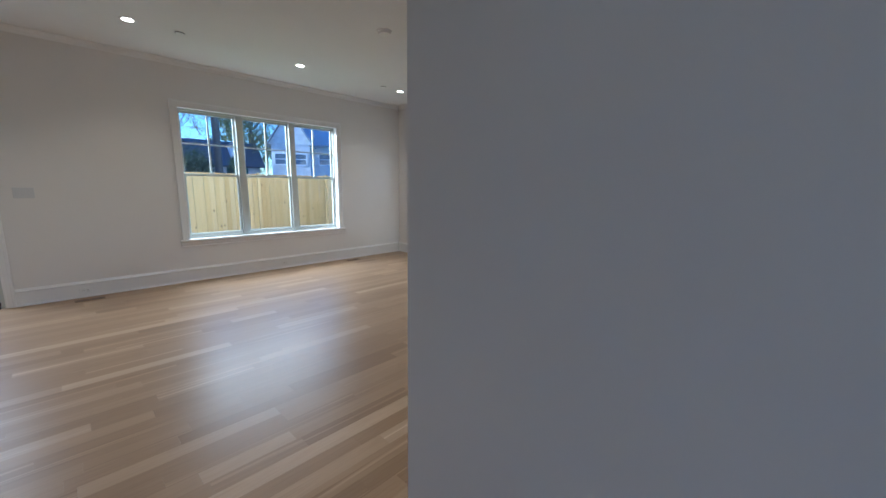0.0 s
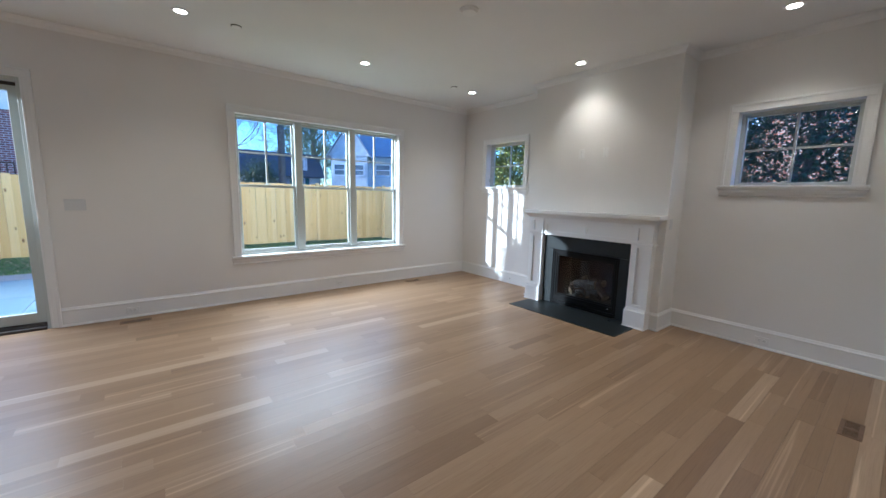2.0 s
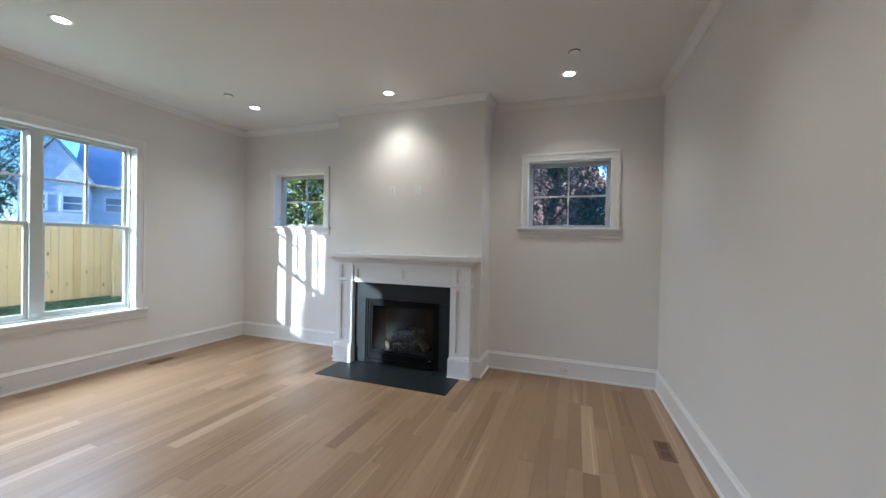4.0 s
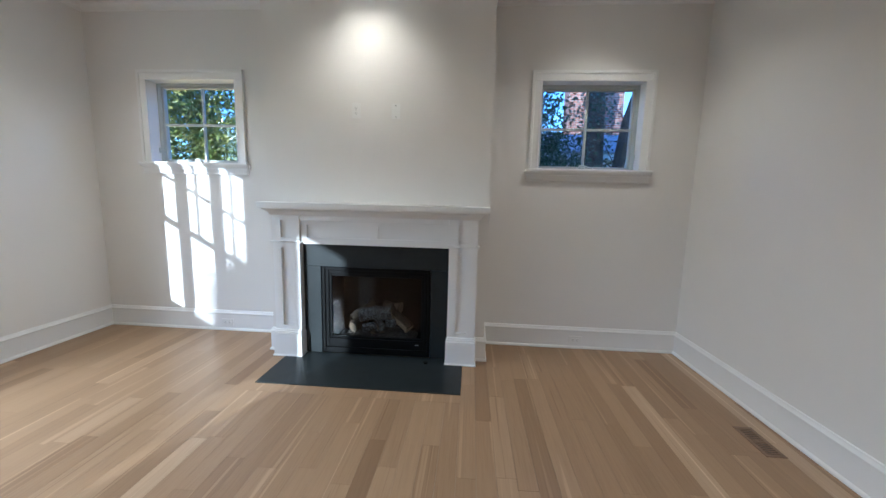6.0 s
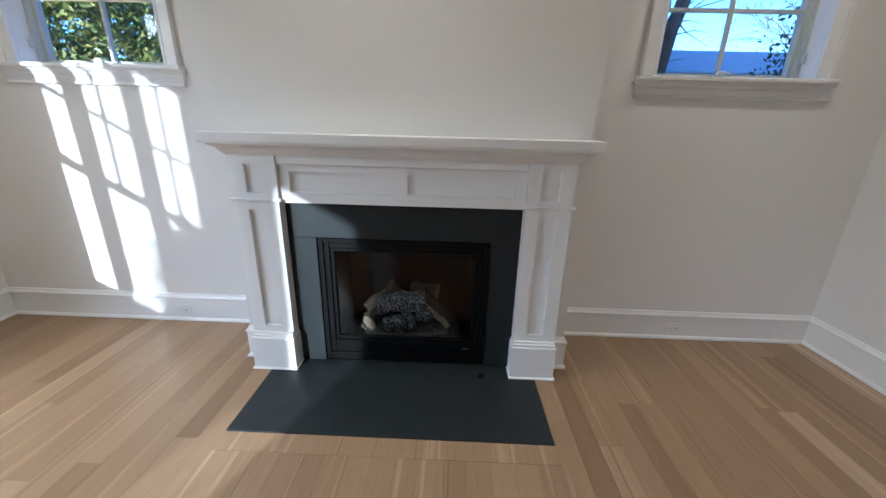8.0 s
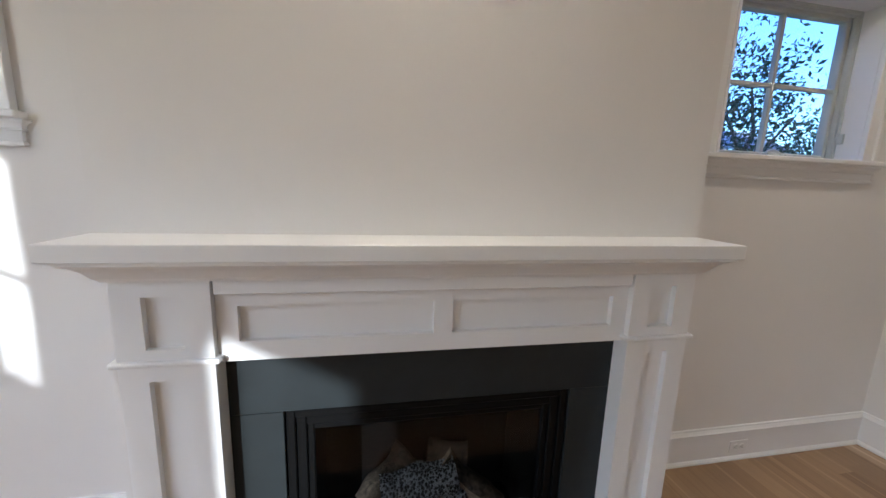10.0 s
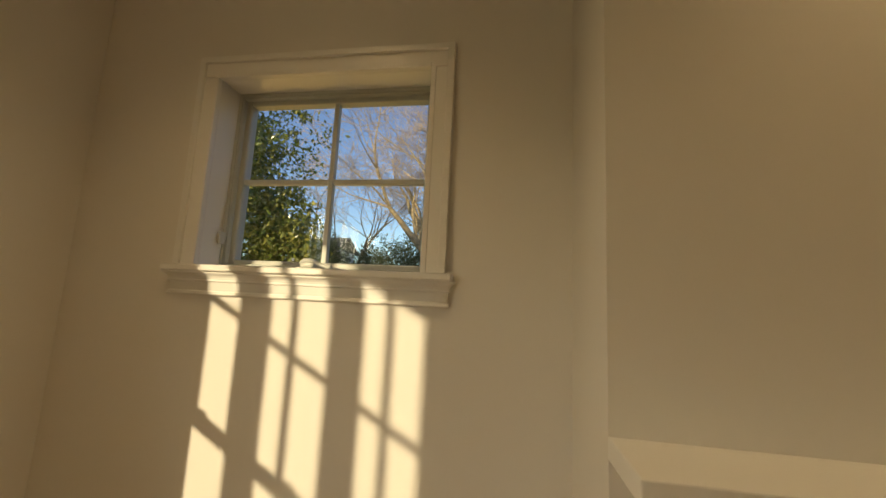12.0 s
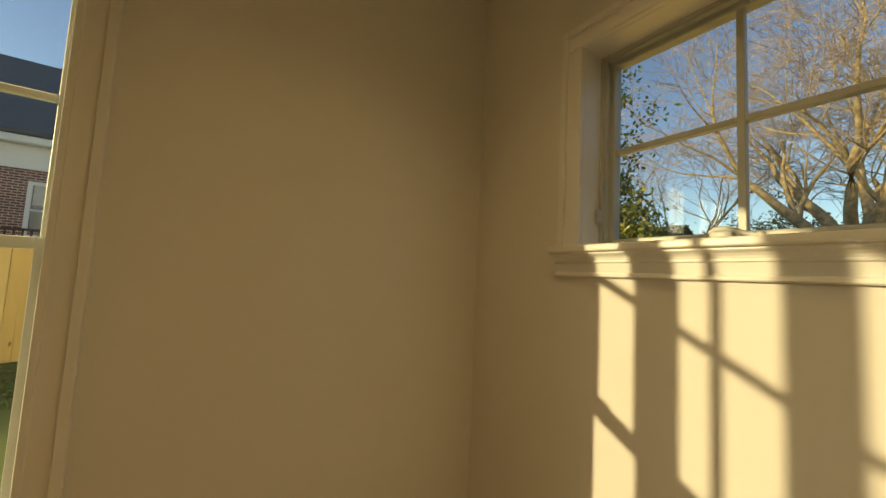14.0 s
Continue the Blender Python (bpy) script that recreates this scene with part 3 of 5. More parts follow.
ring("outer_frame", -0.458, 0.458, 0.0085, 0.754, 0.026, 0.050, 4.962, 4.9885, IRON, insert)
ring("inner_frame", -0.431, 0.431, 0.060, 0.727, 0.030, 0.075, 4.970, 4.995, IRON, insert)
ring("door_frame", -0.400, 0.400, 0.136, 0.696, 0.020, 0.022, 4.978, 5.003, IRON, insert)
bm = bmesh.new()
mbox(bm, -0.380, 0.380, 4.992, 4.996, 0.158, 0.676)
gp = part("glass", bm, DARK_GLASS, insert)
gp.visible_shadow = False

# firebox, ember bed and logs
bm = bmesh.new()
for d in ((-0.40, -0.385, 5.0, 5.30, 0.10, 0.70), (0.385, 0.40, 5.0, 5.30, 0.10, 0.70), (-0.40, 0.40, 5.30, 5.315, 0.10, 0.70), (-0.40, 0.40, 5.0, 5.30, 0.70, 0.715), (-0.40, 0.40, 5.0, 5.30, 0.085, 0.10)):
    mbox(bm, *d)
part("firebox", bm, FIREBRICK, insert, "blackened firebox lining")
BARK = plain("ceramic_bark", (0.075, 0.058, 0.042), 0.9, 0.0, 70.0, 0.85, 0.9)
CHAR, cnt, cbs = nodes_of("charred_ceramic")
cvo = cnt.nodes.new("ShaderNodeTexVoronoi")
cvo.inputs["Scale"].default_value = 105.0
cnt.links.new(mapped(cnt, (1.0, 1.0, 0.62)), cvo.inputs["Vector"])
cnt.links.new(ramp(cnt, cvo.outputs["Distance"], [(0.30, (0.012, 0.012, 0.013)), (0.46, (0.07, 0.075, 0.08)), (0.62, (0.34, 0.36, 0.37))]), cbs.inputs["Base Color"])
cbs.inputs["Roughness"].default_value = 0.85
bumped(cnt, cbs, cvo.outputs["Distance"], 0.9, 0.008)
CUT = plain("log_end", (0.36, 0.28, 0.19), 0.85, 0.0, 60.0, 0.4, 0.3)
EMBER = plain("ember_grit", (0.17, 0.155, 0.135), 0.95, 0.0, 90.0, 0.85, 0.6)


def log(name, a, b, r0, r1, material, label, seed, split=0.0):
    """Knobbly tapered log with ridged bark and pale sawn ends; split planes off one long side to bare wood."""
    a, b = Vector(a), Vector(b)
    axis = (b - a).normalized()
    v = Vector((0.0, -0.8, -0.6))
    v = (v - axis * v.dot(axis)).normalized()
    u = v.cross(axis)
    rr = random.Random(seed)
    bm = bmesh.new()
    rings, n = [], 22
    ridge = [rr.uniform(0.90, 1.10) for _ in range(n)]
    for i in range(15):
        t = i / 14
        c = a.lerp(b, t) + u * (0.010 * math.sin(5 * t + seed)) + v * (0.006 * math.sin(8 * t + seed))
        swell = (r0 + (r1 - r0) * t) * (1 + 0.07 * math.sin(11 * t + 2 * seed))
        row = []
        for k in range(n):
            g = k * math.tau / n
            r = swell * ridge[k] * rr.uniform(0.95, 1.05)
            along = math.sin(g) * r
            if split and t > 0.35:
                along = min(along, swell * (1 - split))
            row.append(bm.verts.new(c + u * math.cos(g) * r + v * along))
        rings.append(row)
    for p, q in zip(rings, rings[1:]):
        for k in range(n):
            bm.faces.new([p[k], p[(k + 1) % n], q[(k + 1) % n], q[k]])
    bm.faces.new(rings[0])
    bm.faces.new(rings[-1])
    bmesh.ops.recalc_face_normals(bm, faces=list(bm.faces))
    ob = part(name, bm, material, insert, label, smooth=True)
    ob.data.materials.append(CUT)
    for p in ob.data.polygons:
        sawn = len(p.vertices) > 4
        if sawn or (split and p.normal.dot(v) > 0.97):
            p.material_index = 1
            p.use_smooth = not sawn
    return ob


M = MID
log("log", (M - 0.17, 5.10, 0.305), (M + 0.11, 5.11, 0.345), 0.054, 0.062, CHAR, "charred ceramic log", 1)
log("log", (M - 0.245, 5.10, 0.275), (M - 0.07, 5.20, 0.385), 0.036, 0.052, BARK, "bark-covered ceramic log with a pale end", 2)
log("log", (M - 0.225, 5.055, 0.205), (M - 0.15, 5.19, 0.245), 0.048, 0.046, BARK, "short ceramic log with a pale sawn end", 3)
log("log", (M + 0.07, 5.15, 0.375), (M + 0.265, 5.06, 0.205), 0.046, 0.050, BARK, "ceramic log split to pale wood", 4, 0.35)
log("log", (M + 0.175, 5.18, 0.355), (M + 0.02, 5.22, 0.36), 0.050, 0.046, BARK, "back ceramic log with a pale end", 5)
log("log", (M - 0.135, 5.045, 0.205), (M - 0.01, 5.06, 0.225), 0.036, 0.032, CHAR, "charred ceramic log", 6)
log("log", (M - 0.03, 5.02, 0.175), (M - 0.03, 5.13, 0.27), 0.022, 0.026, BARK, "small pale-tipped ceramic branch", 7)
log("log", (M + 0.04, 5.05, 0.185), (M - 0.01, 5.12, 0.265), 0.024, 0.028, CHAR, "charred ceramic branch", 8)
log("log", (M + 0.06, 5.09, 0.245), (M + 0.15, 5.10, 0.255), 0.036, 0.034, CHAR, "charred ceramic log", 9)
bm = bmesh.new()
rr = random.Random(3)
for i in range(900):
    x, y = rr.uniform(-0.30, 0.30), rr.uniform(5.015, 5.25)
    z = 0.115 + 0.06 * (1 - abs(x) / 0.34) * min(1, (y - 5.0) / 0.12) + rr.uniform(0, 0.012)
    s = rr.uniform(0.006, 0.012)
    m = Matrix.Translation((MID + x, y, z)) @ Euler((rr.uniform(0, 3), rr.uniform(0, 3), rr.uniform(0, 3))).to_matrix().to_4x4() @ Matrix.Diagonal((s, s, s * 0.7, 1))
    vs = [bm.verts.new(m @ Vector(c)) for c in ((1, 0, 0), (-1, 0, 0), (0, 1, 0), (0, -1, 0), (0, 0, 1), (0, 0, -1))]
    for f in ((0, 2, 4), (2, 1, 4), (1, 3, 4), (3, 0, 4), (2, 0, 5), (1, 2, 5), (3, 1, 5), (0, 3, 5)):
        bm.faces.new([vs[k] for k in f])
for x0, x1, y0, y1, z0, z1 in ((-0.32, 0.32, 5.005, 5.26, 0.1005, 0.118), (-0.24, 0.24, 5.05, 5.25, 0.118, 0.145), (-0.14, 0.14, 5.09, 5.25, 0.145, 0.165)):
    mbox(bm, x0, x1, y0, y1, z0, z1)
ob = part("ember_bed", bm, EMBER, insert, "grey loose ember grit")
ob["kind"] = "stuff"
bm = bmesh.new()
mbox(bm, 0.335, 0.365, 4.9685, 4.9698, 0.105, 0.110)
part("maker_plate", bm, CHROME, insert)

# ---- plates, sockets, vents, lamps ----
def plate_at(name, m, w, h, label, category, group="", material=PLATE):
    """Wall plate with a bevelled rim, face to local -y."""
    root = thing(name, (0, 0, 0), label, category, group)
    bm = bmesh.new()
    box(bm, -w / 2, w / 2, -0.006, -0.0005, -h / 2, h / 2)
    soften(bm, 0.0028, 2)
    part("cover_plate", bm, material, root)
    root.matrix_world = m
    root.matrix_basis = m
    return root


def duplex(m, horizontal=False, label="white duplex wall outlet", group=""):
    root = plate_at("wall_outlet", Matrix(), 0.070, 0.115, label, "outlet", group)
    for s in (-1, 1):
        bm = bmesh.new()
        bmesh.ops.create_cone(bm, cap_ends=True, segments=20, radius1=0.0170, radius2=0.0165, depth=0.003, matrix=Matrix.Translation((0, -0.0072, s * 0.0195)) @ Matrix.Rotation(math.pi / 2, 4, "X"))
        sock = part("socket", bm, PLATE, root)
        for dx, w, h, dz in ((-0.0065, 0.0022, 0.0085, 0.003), (0.0065, 0.0022, 0.0068, 0.003), (0.0, 0.0048, 0.0048, -0.0075)):
            bm = bmesh.new()
            box(bm, dx - w / 2, dx + w / 2, -0.0094, -0.0086, s * 0.0195 + dz - h / 2, s * 0.0195 + dz + h / 2)
            part("slot", bm, NEAR_BLACK, sock)
    bm = bmesh.new()
    bmesh.ops.create_cone(bm, cap_ends=True, segments=10, radius1=0.003, radius2=0.003, depth=0.002, matrix=Matrix.Translation((0, -0.0068, 0)) @ Matrix.Rotation(math.pi / 2, 4, "X"))
    part("screw", bm, CHROME, root)
    if horizontal:
        m = m @ Matrix.Rotation(math.pi / 2, 4, "Y")
    root.matrix_basis = m
    return root


FACE_S = Matrix()
FACE_E = Matrix.Rotation(math.pi / 2, 4, "Z")


def at(x, y, z, turn=FACE_S):
    return Matrix.Translation((x, y, z)) @ turn


duplex(at(-3.583, BY, 2.006), label="white duplex outlet above the mantel")
blank = plate_at("blank_plate", Matrix(), 0.070, 0.115, "blank white cover plate above the mantel", "cover plate")
for dz in (-0.042, 0.042):
    bm = bmesh.new()
    bmesh.ops.create_cone(bm, cap_ends=True, segments=10, radius1=0.0035, radius2=0.0035, depth=0.002, matrix=Matrix.Translation((0, -0.0068, dz)) @ Matrix.Rotation(math.pi / 2, 4, "X"))
    part("screw", bm, NEAR_BLACK, blank)
blank.matrix_basis = at(-3.268, BY, 2.004)
for x in (-5.005, -1.665):
    duplex(at(x, YF - 0.016, 0.080), True, "white outlet set sideways in the baseboard", "baseboard outlets")
for y in (2.862, 0.408):
    duplex(at(XL + 0.016, y, 0.085, FACE_E), True, "white outlet set sideways in the baseboard", "baseboard outlets")


# white plastic, its shaded look against the bright wall put into the colour
PLATE_DIMMED = paint("dimmed_white_plastic", (0.66, 0.67, 0.68), 0.35, 0.01, 0.01)


def rocker_switch(m, gangs, label):
    w = 0.070 + 0.046 * (gangs - 1)
    root = plate_at("light_switch", Matrix(), w, 0.115, label, "light switch", "", PLATE_DIMMED)
    for i in range(gangs):
        c = (i - (gangs - 1) / 2) * 0.046
        bm = bmesh.new()
        vs = box(bm, c - 0.0165, c + 0.0165, -0.0085, -0.0061, -0.033, 0.033)
        for q in vs:
            if q.co.z > 0 and q.co.y < -0.008:
                q.co.y -= 0.0025
        soften(bm, 0.001, 1)
        part("rocker", bm, PLATE_DIMMED, root)
    root.matrix_basis = m


rocker_switch(at(XL, 0.036, 1.268, FACE_E), 3, "white three-gang rocker switch beside the patio door")
rocker_switch(at(BX1, 5.10, 1.19, FACE_E), 1, "white single rocker switch on the breast side")


def floor_vent(x, y, group="floor vents"):
    root = thing("floor_vent", (x, y, 0), "brown louvred floor vent flush in the oak boards", "vent", group)
    w, l = 0.110, 0.270
    bm = bmesh.new()
    for d in ((-w / 2, w / 2, -l / 2, -l / 2 + 0.022), (-w / 2, w / 2, l / 2 - 0.022, l / 2), (-w / 2, -w / 2 + 0.022, -l / 2 + 0.022, l / 2 - 0.022), (w / 2 - 0.022, w / 2, -l / 2 + 0.022, l / 2 - 0.022)):
        box(bm, x + d[0], x + d[1], y + d[2], y + d[3], 0.0006, 0.0035)
    soften(bm, 0.0008, 1)
    part("vent_frame", bm, VENT, root)
    # thin dark sheet that paints the duct's shade under the slats
    bm = bmesh.new()
    box(bm, x - w / 2 + 0.02, x + w / 2 - 0.02, y - l / 2 + 0.02, y + l / 2 - 0.02, 0.0004, 0.0009)
    part("duct_shadow_plate", bm, NEAR_BLACK, root, "dark plate in place of the shaded duct")
    pbox("centre_bar", (x - w / 2 + 0.0225, x + w / 2 - 0.0225, y - 0.010, y + 0.010, 0.0011, 0.0034), VENT, root, bevel=0)
    for i in range(13):
        if i == 6:
            continue
        yy = y - l / 2 + 0.032 + i * (l - 0.064) / 12
        bm = bmesh.new()
        box(bm, x - w / 2 + 0.0225, x + w / 2 - 0.0225, yy - 0.0045, yy + 0.0045, 0.0011, 0.0033)
        part("slat", bm, VENT, root)
    return root


for x, y in ((-6.03, 4.07), (-6.05, 0.43), (-0.960, 4.11)):
    floor_vent(x, y)

# last five are out of view; the three at y -1.0 are added fill
LAMPS = [(-5.19, 2.79), (-5.245, 4.59), (-3.485, 4.67), (-1.675, 4.76), (-5.10, 0.97), (-1.67, 2.83), (-1.67, 1.0), (-5.1, -1.0), (-3.4, -1.0), (-1.67, -1.0)]


def disc(bm, r0, r1, depth, m, segments=28):
    bmesh.ops.create_cone(bm, cap_ends=True, segments=segments, radius1=r0, radius2=r1, depth=depth, matrix=m)


for x, y in LAMPS:
    root = thing("recessed_light", (x, y, H), "lit round recessed ceiling light with white trim", "ceiling light", "recessed ceiling lights")
    bm = bmesh.new()
    prof = [(0.048, 0.0), (0.048, -0.004), (0.056, -0.007), (0.066, -0.006), (0.072, -0.0005), (0.072, 0.0)]
    rings = [[bm.verts.new((x + r * math.cos(a * math.tau / 28), y + r * math.sin(a * math.tau / 28), H + z)) for r, z in prof] for a in range(28)]
    for i in range(28):
        p, q = rings[i], rings[(i + 1) % 28]
        for k in range(len(prof) - 1):
            bm.faces.new([p[k], p[k + 1], q[k + 1], q[k]])
    part("trim_ring", bm, TRIM, root, smooth=True)
    bm = bmesh.new()
    disc(bm, 0.0475, 0.0475, 0.002, Matrix.Translation((x, y, H - 0.0018)))
    part("lens", bm, LENS, root, "glowing warm lens")
    d = bpy.data.lights.new("downlight", "SPOT")
    d.energy, d.color, d.spot_size, d.spot_blend, d.shadow_soft_size = LAMP_W, (1.0, 0.80, 0.60), radians(124), 1.0, 0.10
    lo = new("downlight", d)
    lo.matrix_world = look((x, y, H - 0.012), (x, y, 0))

for x, y in ((-5.105, 1.405), (-5.22, 4.21), (-1.628, 4.364)):
    root = thing("sprinkler_cover", (x, y, H), "small round white sprinkler cover on the ceiling", "sprinkler", "sprinkler covers")
    bm = bmesh.new()
    disc(bm, 0.041, 0.041, 0.002, Matrix.Translation((x, y, H - 0.009)))
    part("cap", bm, TRIM, root)
    # dark disc behind the cap paints the shade of the open gap
    bm = bmesh.new()
    disc(bm, 0.046, 0.046, 0.004, Matrix.Translation((x, y, H - 0.0028)))
    part("gap_shade", bm, NEAR_BLACK, root, "dark disc in place of the shaded open gap")
root = thing("smoke_detector", (-3.415, 2.865, H), "round white smoke detector on the ceiling", "smoke detector")
bm = bmesh.new()
disc(bm, 0.078, 0.082, 0.012, Matrix.Translation((-3.415, 2.865, H - 0.007)))
part("base_ring", bm, PLATE, root)
bm = bmesh.new()
disc(bm, 0.060, 0.070, 0.016, Matrix.Translation((-3.415, 2.865, H - 0.0215)))
part("sensor_cap", bm, PLATE, root)

# ---- outside ----
GZ = -0.20
def ground_mat(name, a, b, c):
    m, nt, bs = nodes_of(name)
    v = mapped(nt)
    col = ramp(nt, noise_node(nt, v, 0.8, 5), [(0.35, a), (0.65, b)])
    col = mixed(nt, noise_node(nt, v, 45.0, 3), col, c)
    nt.links.new(col, bs.inputs["Base Color"])
    bs.inputs["Roughness"].default_value = 0.95
    bumped(nt, bs, noise_node(nt, v, 60.0, 4), 0.6, 0.03)
    return m


def brick_mat(name, a, b, mortar, wide=0.215, tall=0.075):
    m, nt, bs = nodes_of(name)
    geo = nt.nodes.new("ShaderNodeNewGeometry")
    sep, cmb, add = nt.nodes.new("ShaderNodeSeparateXYZ"), nt.nodes.new("ShaderNodeCombineXYZ"), nt.nodes.new("ShaderNodeMath")
    nt.links.new(geo.outputs["Position"], sep.inputs[0])
    nt.links.new(sep.outputs[0], add.inputs[0])
    nt.links.new(sep.outputs[1], add.inputs[1])
    nt.links.new(add.outputs[0], cmb.inputs[0])
    nt.links.new(sep.outputs[2], cmb.inputs[1])
    br = nt.nodes.new("ShaderNodeTexBrick")
    nt.links.new(cmb.outputs[0], br.inputs["Vector"])
    for k, val in (("Color1", a), ("Color2", b), ("Mortar", mortar)):
        br.inputs[k].default_value = (*val, 1)
    br.inputs["Scale"].default_value, br.inputs["Mortar Size"].default_value = 1.0, 0.012
    br.inputs["Brick Width"].default_value, br.inputs["Row Height"].default_value = wide, tall
    big = noise_node(nt, geo.outputs["Position"], 1.1, 4)
    nt.links.new(mixed(nt, 1.0, br.outputs["Color"], ramp(nt, big, [(0.3, (0.7, 0.7, 0.72)), (0.7, (1.15, 1.1, 1.1))]), "MULTIPLY"), bs.inputs["Base Color"])
    bs.inputs["Roughness"].default_value = 0.9
    inv = nt.nodes.new("ShaderNodeMath")
    inv.operation = "SUBTRACT"
    inv.inputs[0].default_value = 1.0
    nt.links.new(br.outputs["Fac"], inv.inputs[1])
    bumped(nt, bs, inv.outputs[0], 0.6, 0.01)
    return m


def lap_mat(name, colour, pitch, axis=2, rough=0.7, depth=0.25):
    """Courses of siding or shingles as relief."""
    m, nt, bs = nodes_of(name)
    geo = nt.nodes.new("ShaderNodeNewGeometry")
    sep, mod = nt.nodes.new("ShaderNodeSeparateXYZ"), nt.nodes.new("ShaderNodeMath")
    nt.links.new(geo.outputs["Position"], sep.inputs[0])
    mod.operation = "PINGPONG"
    nt.links.new(sep.outputs[axis], mod.inputs[0])
    mod.inputs[1].default_value = pitch / 2
    n = noise_node(nt, geo.outputs["Position"], 3.0, 5)
    lo = tuple(c * 0.8 for c in colour)
    nt.links.new(ramp(nt, n, [(0.3, lo), (0.7, colour)]), bs.inputs["Base Color"])
    bs.inputs["Roughness"].default_value = rough
    bumped(nt, bs, mod.outputs[0], depth, 0.4)
    return m


def leaf_mat(name, a, b, gloss=0.45):
    m, nt, bs = nodes_of(name)
    geo = nt.nodes.new("ShaderNodeNewGeometry")
    nt.links.new(ramp(nt, geo.outputs["Random Per Island"], [(0.0, a), (0.8, tuple((p + q) / 2 for p, q in zip(a, b))), (1.0, b)]), bs.inputs["Base Color"])
    bs.inputs["Roughness"].default_value = gloss
    return m


GRASS = ground_mat("lawn", (0.060, 0.115, 0.036), (0.10, 0.165, 0.052), (0.14, 0.15, 0.06))
PINE = varied_wood("fence_pine", [(0.0, (0.70, 0.45, 0.17)), (0.4, (0.76, 0.52, 0.215)), (0.75, (0.79, 0.555, 0.24)), (1.0, (0.82, 0.60, 0.285))], 0.75, 2, knots=2.4)
BLUESTONE = varied_wood("bluestone", [(0.0, (0.12, 0.185, 0.225)), (0.5, (0.15, 0.22, 0.262)), (0.8, (0.18, 0.25, 0.29)), (1.0, (0.25, 0.235, 0.22))], 0.6, 0, scale=0.12)
SAND = plain("joint_sand", (0.40, 0.40, 0.38), 0.95)
BRICK = brick_mat("red_brick", (0.30, 0.105, 0.075), (0.19, 0.08, 0.07), (0.62, 0.58, 0.55))
BRICK2 = brick_mat("orange_brick", (0.36, 0.135, 0.085), (0.27, 0.095, 0.066), (0.42, 0.37, 0.32))
SIDING = lap_mat("white_siding", (0.78, 0.79, 0.80), 0.15)
SHINGLE = lap_mat("dark_shingles", (0.13, 0.14, 0.155), 0.14, depth=0.5, rough=0.9)
GREYROOF = lap_mat("grey_shingles", (0.36, 0.39, 0.43), 0.14, depth=0.4, rough=0.9)
DECKWOOD = plain("stained_deck", (0.085, 0.045, 0.028), 0.7, 0.0, 20.0, 0.3)
REDPAINT = plain("red_fibreglass", (0.62, 0.06, 0.05), 0.4, 0.0, 20.0, 0.1)
ALU = plain("ladder_aluminium", (0.6, 0.6, 0.6), 0.35, 1.0, 30.0, 0.1)
FARGLASS = plain("far_window", (0.16, 0.20, 0.24), 0.08, 0.0, 2.0, 0.3, 0.0)
BLIND = plain("window_blind", (0.62, 0.62, 0.60), 0.8, 0.0, 8.0, 0.08)
TEAL = plain("teal_shutter", (0.03, 0.16, 0.17), 0.6)
BARK_G = plain("grey_bark", (0.20, 0.165, 0.13), 0.95, 0.0, 9.0, 0.45, 0.8)
BARK_D = plain("dark_bark", (0.19, 0.16, 0.135), 0.95, 0.0, 9.0, 0.4, 0.8)
TWIG = plain("pale_twigs", (0.58, 0.43, 0.34), 0.9, 0.0, 4.0, 0.3, 0.0)
MAGNOLIA = leaf_mat("magnolia_leaves", (0.095, 0.145, 0.032), (0.46, 0.40, 0.11), 0.26)
HOLLY = leaf_mat("holly_leaves", (0.040, 0.072, 0.034), (0.14, 0.19, 0.10), 0.42)
YEW = leaf_mat("evergreen_needles", (0.022, 0.045, 0.020), (0.075, 0.100, 0.035), 0.6)
PINEGREEN = leaf_mat("pine_needles", (0.13, 0.16, 0.05), (0.34, 0.31, 0.10), 0.6)
DRYLEAF = leaf_mat("dry_leaves", (0.30, 0.21, 0.12), (0.58, 0.46, 0.32), 0.8)

bm = bmesh.new()
bmesh.ops.create_grid(bm, x_segments=2, y_segments=2, size=1500, matrix=Matrix.Translation((0, 0, GZ)))
tagged(link("ground", bm, GRASS), "green winter lawn reaching to the neighbours", "lawn", kind="structure")


def leaves_mesh(name, centres, size, material, flat=False, seed=1, aspect=0.45):
    """Many small folded leaves, one mesh."""
    r = np.random.RandomState(seed)
    n = len(centres)
    c = np.asarray(centres, float)
    a = r.normal(size=(n, 3))
    if flat:
        a[:, 2] *= 0.12
    a /= np.linalg.norm(a, axis=1)[:, None]
    b = np.cross(a, r.normal(size=(n, 3)))
    if flat:
        b = np.cross(np.tile((0, 0, 1.0), (n, 1)) + 0.2 * r.normal(size=(n, 3)), a)
    b /= np.linalg.norm(b, axis=1)[:, None]
    k = np.cross(a, b)
    s = size * r.uniform(0.6, 1.3, n)[:, None]
    v = np.stack([c - a * s / 2, c + b * s * aspect / 2 + k * s * 0.08, c + a * s / 2, c - b * s * aspect / 2 + k * s * 0.08], 1).reshape(-1, 3)
    i = np.arange(n) * 4
    f = np.concatenate([np.stack([i, i + 1, i + 2], 1), np.stack([i, i + 2, i + 3], 1)])
    me = bpy.data.meshes.new(name)
    me.from_pydata(v.tolist(), [], f.tolist())
    me.materials.append(material)
    return me


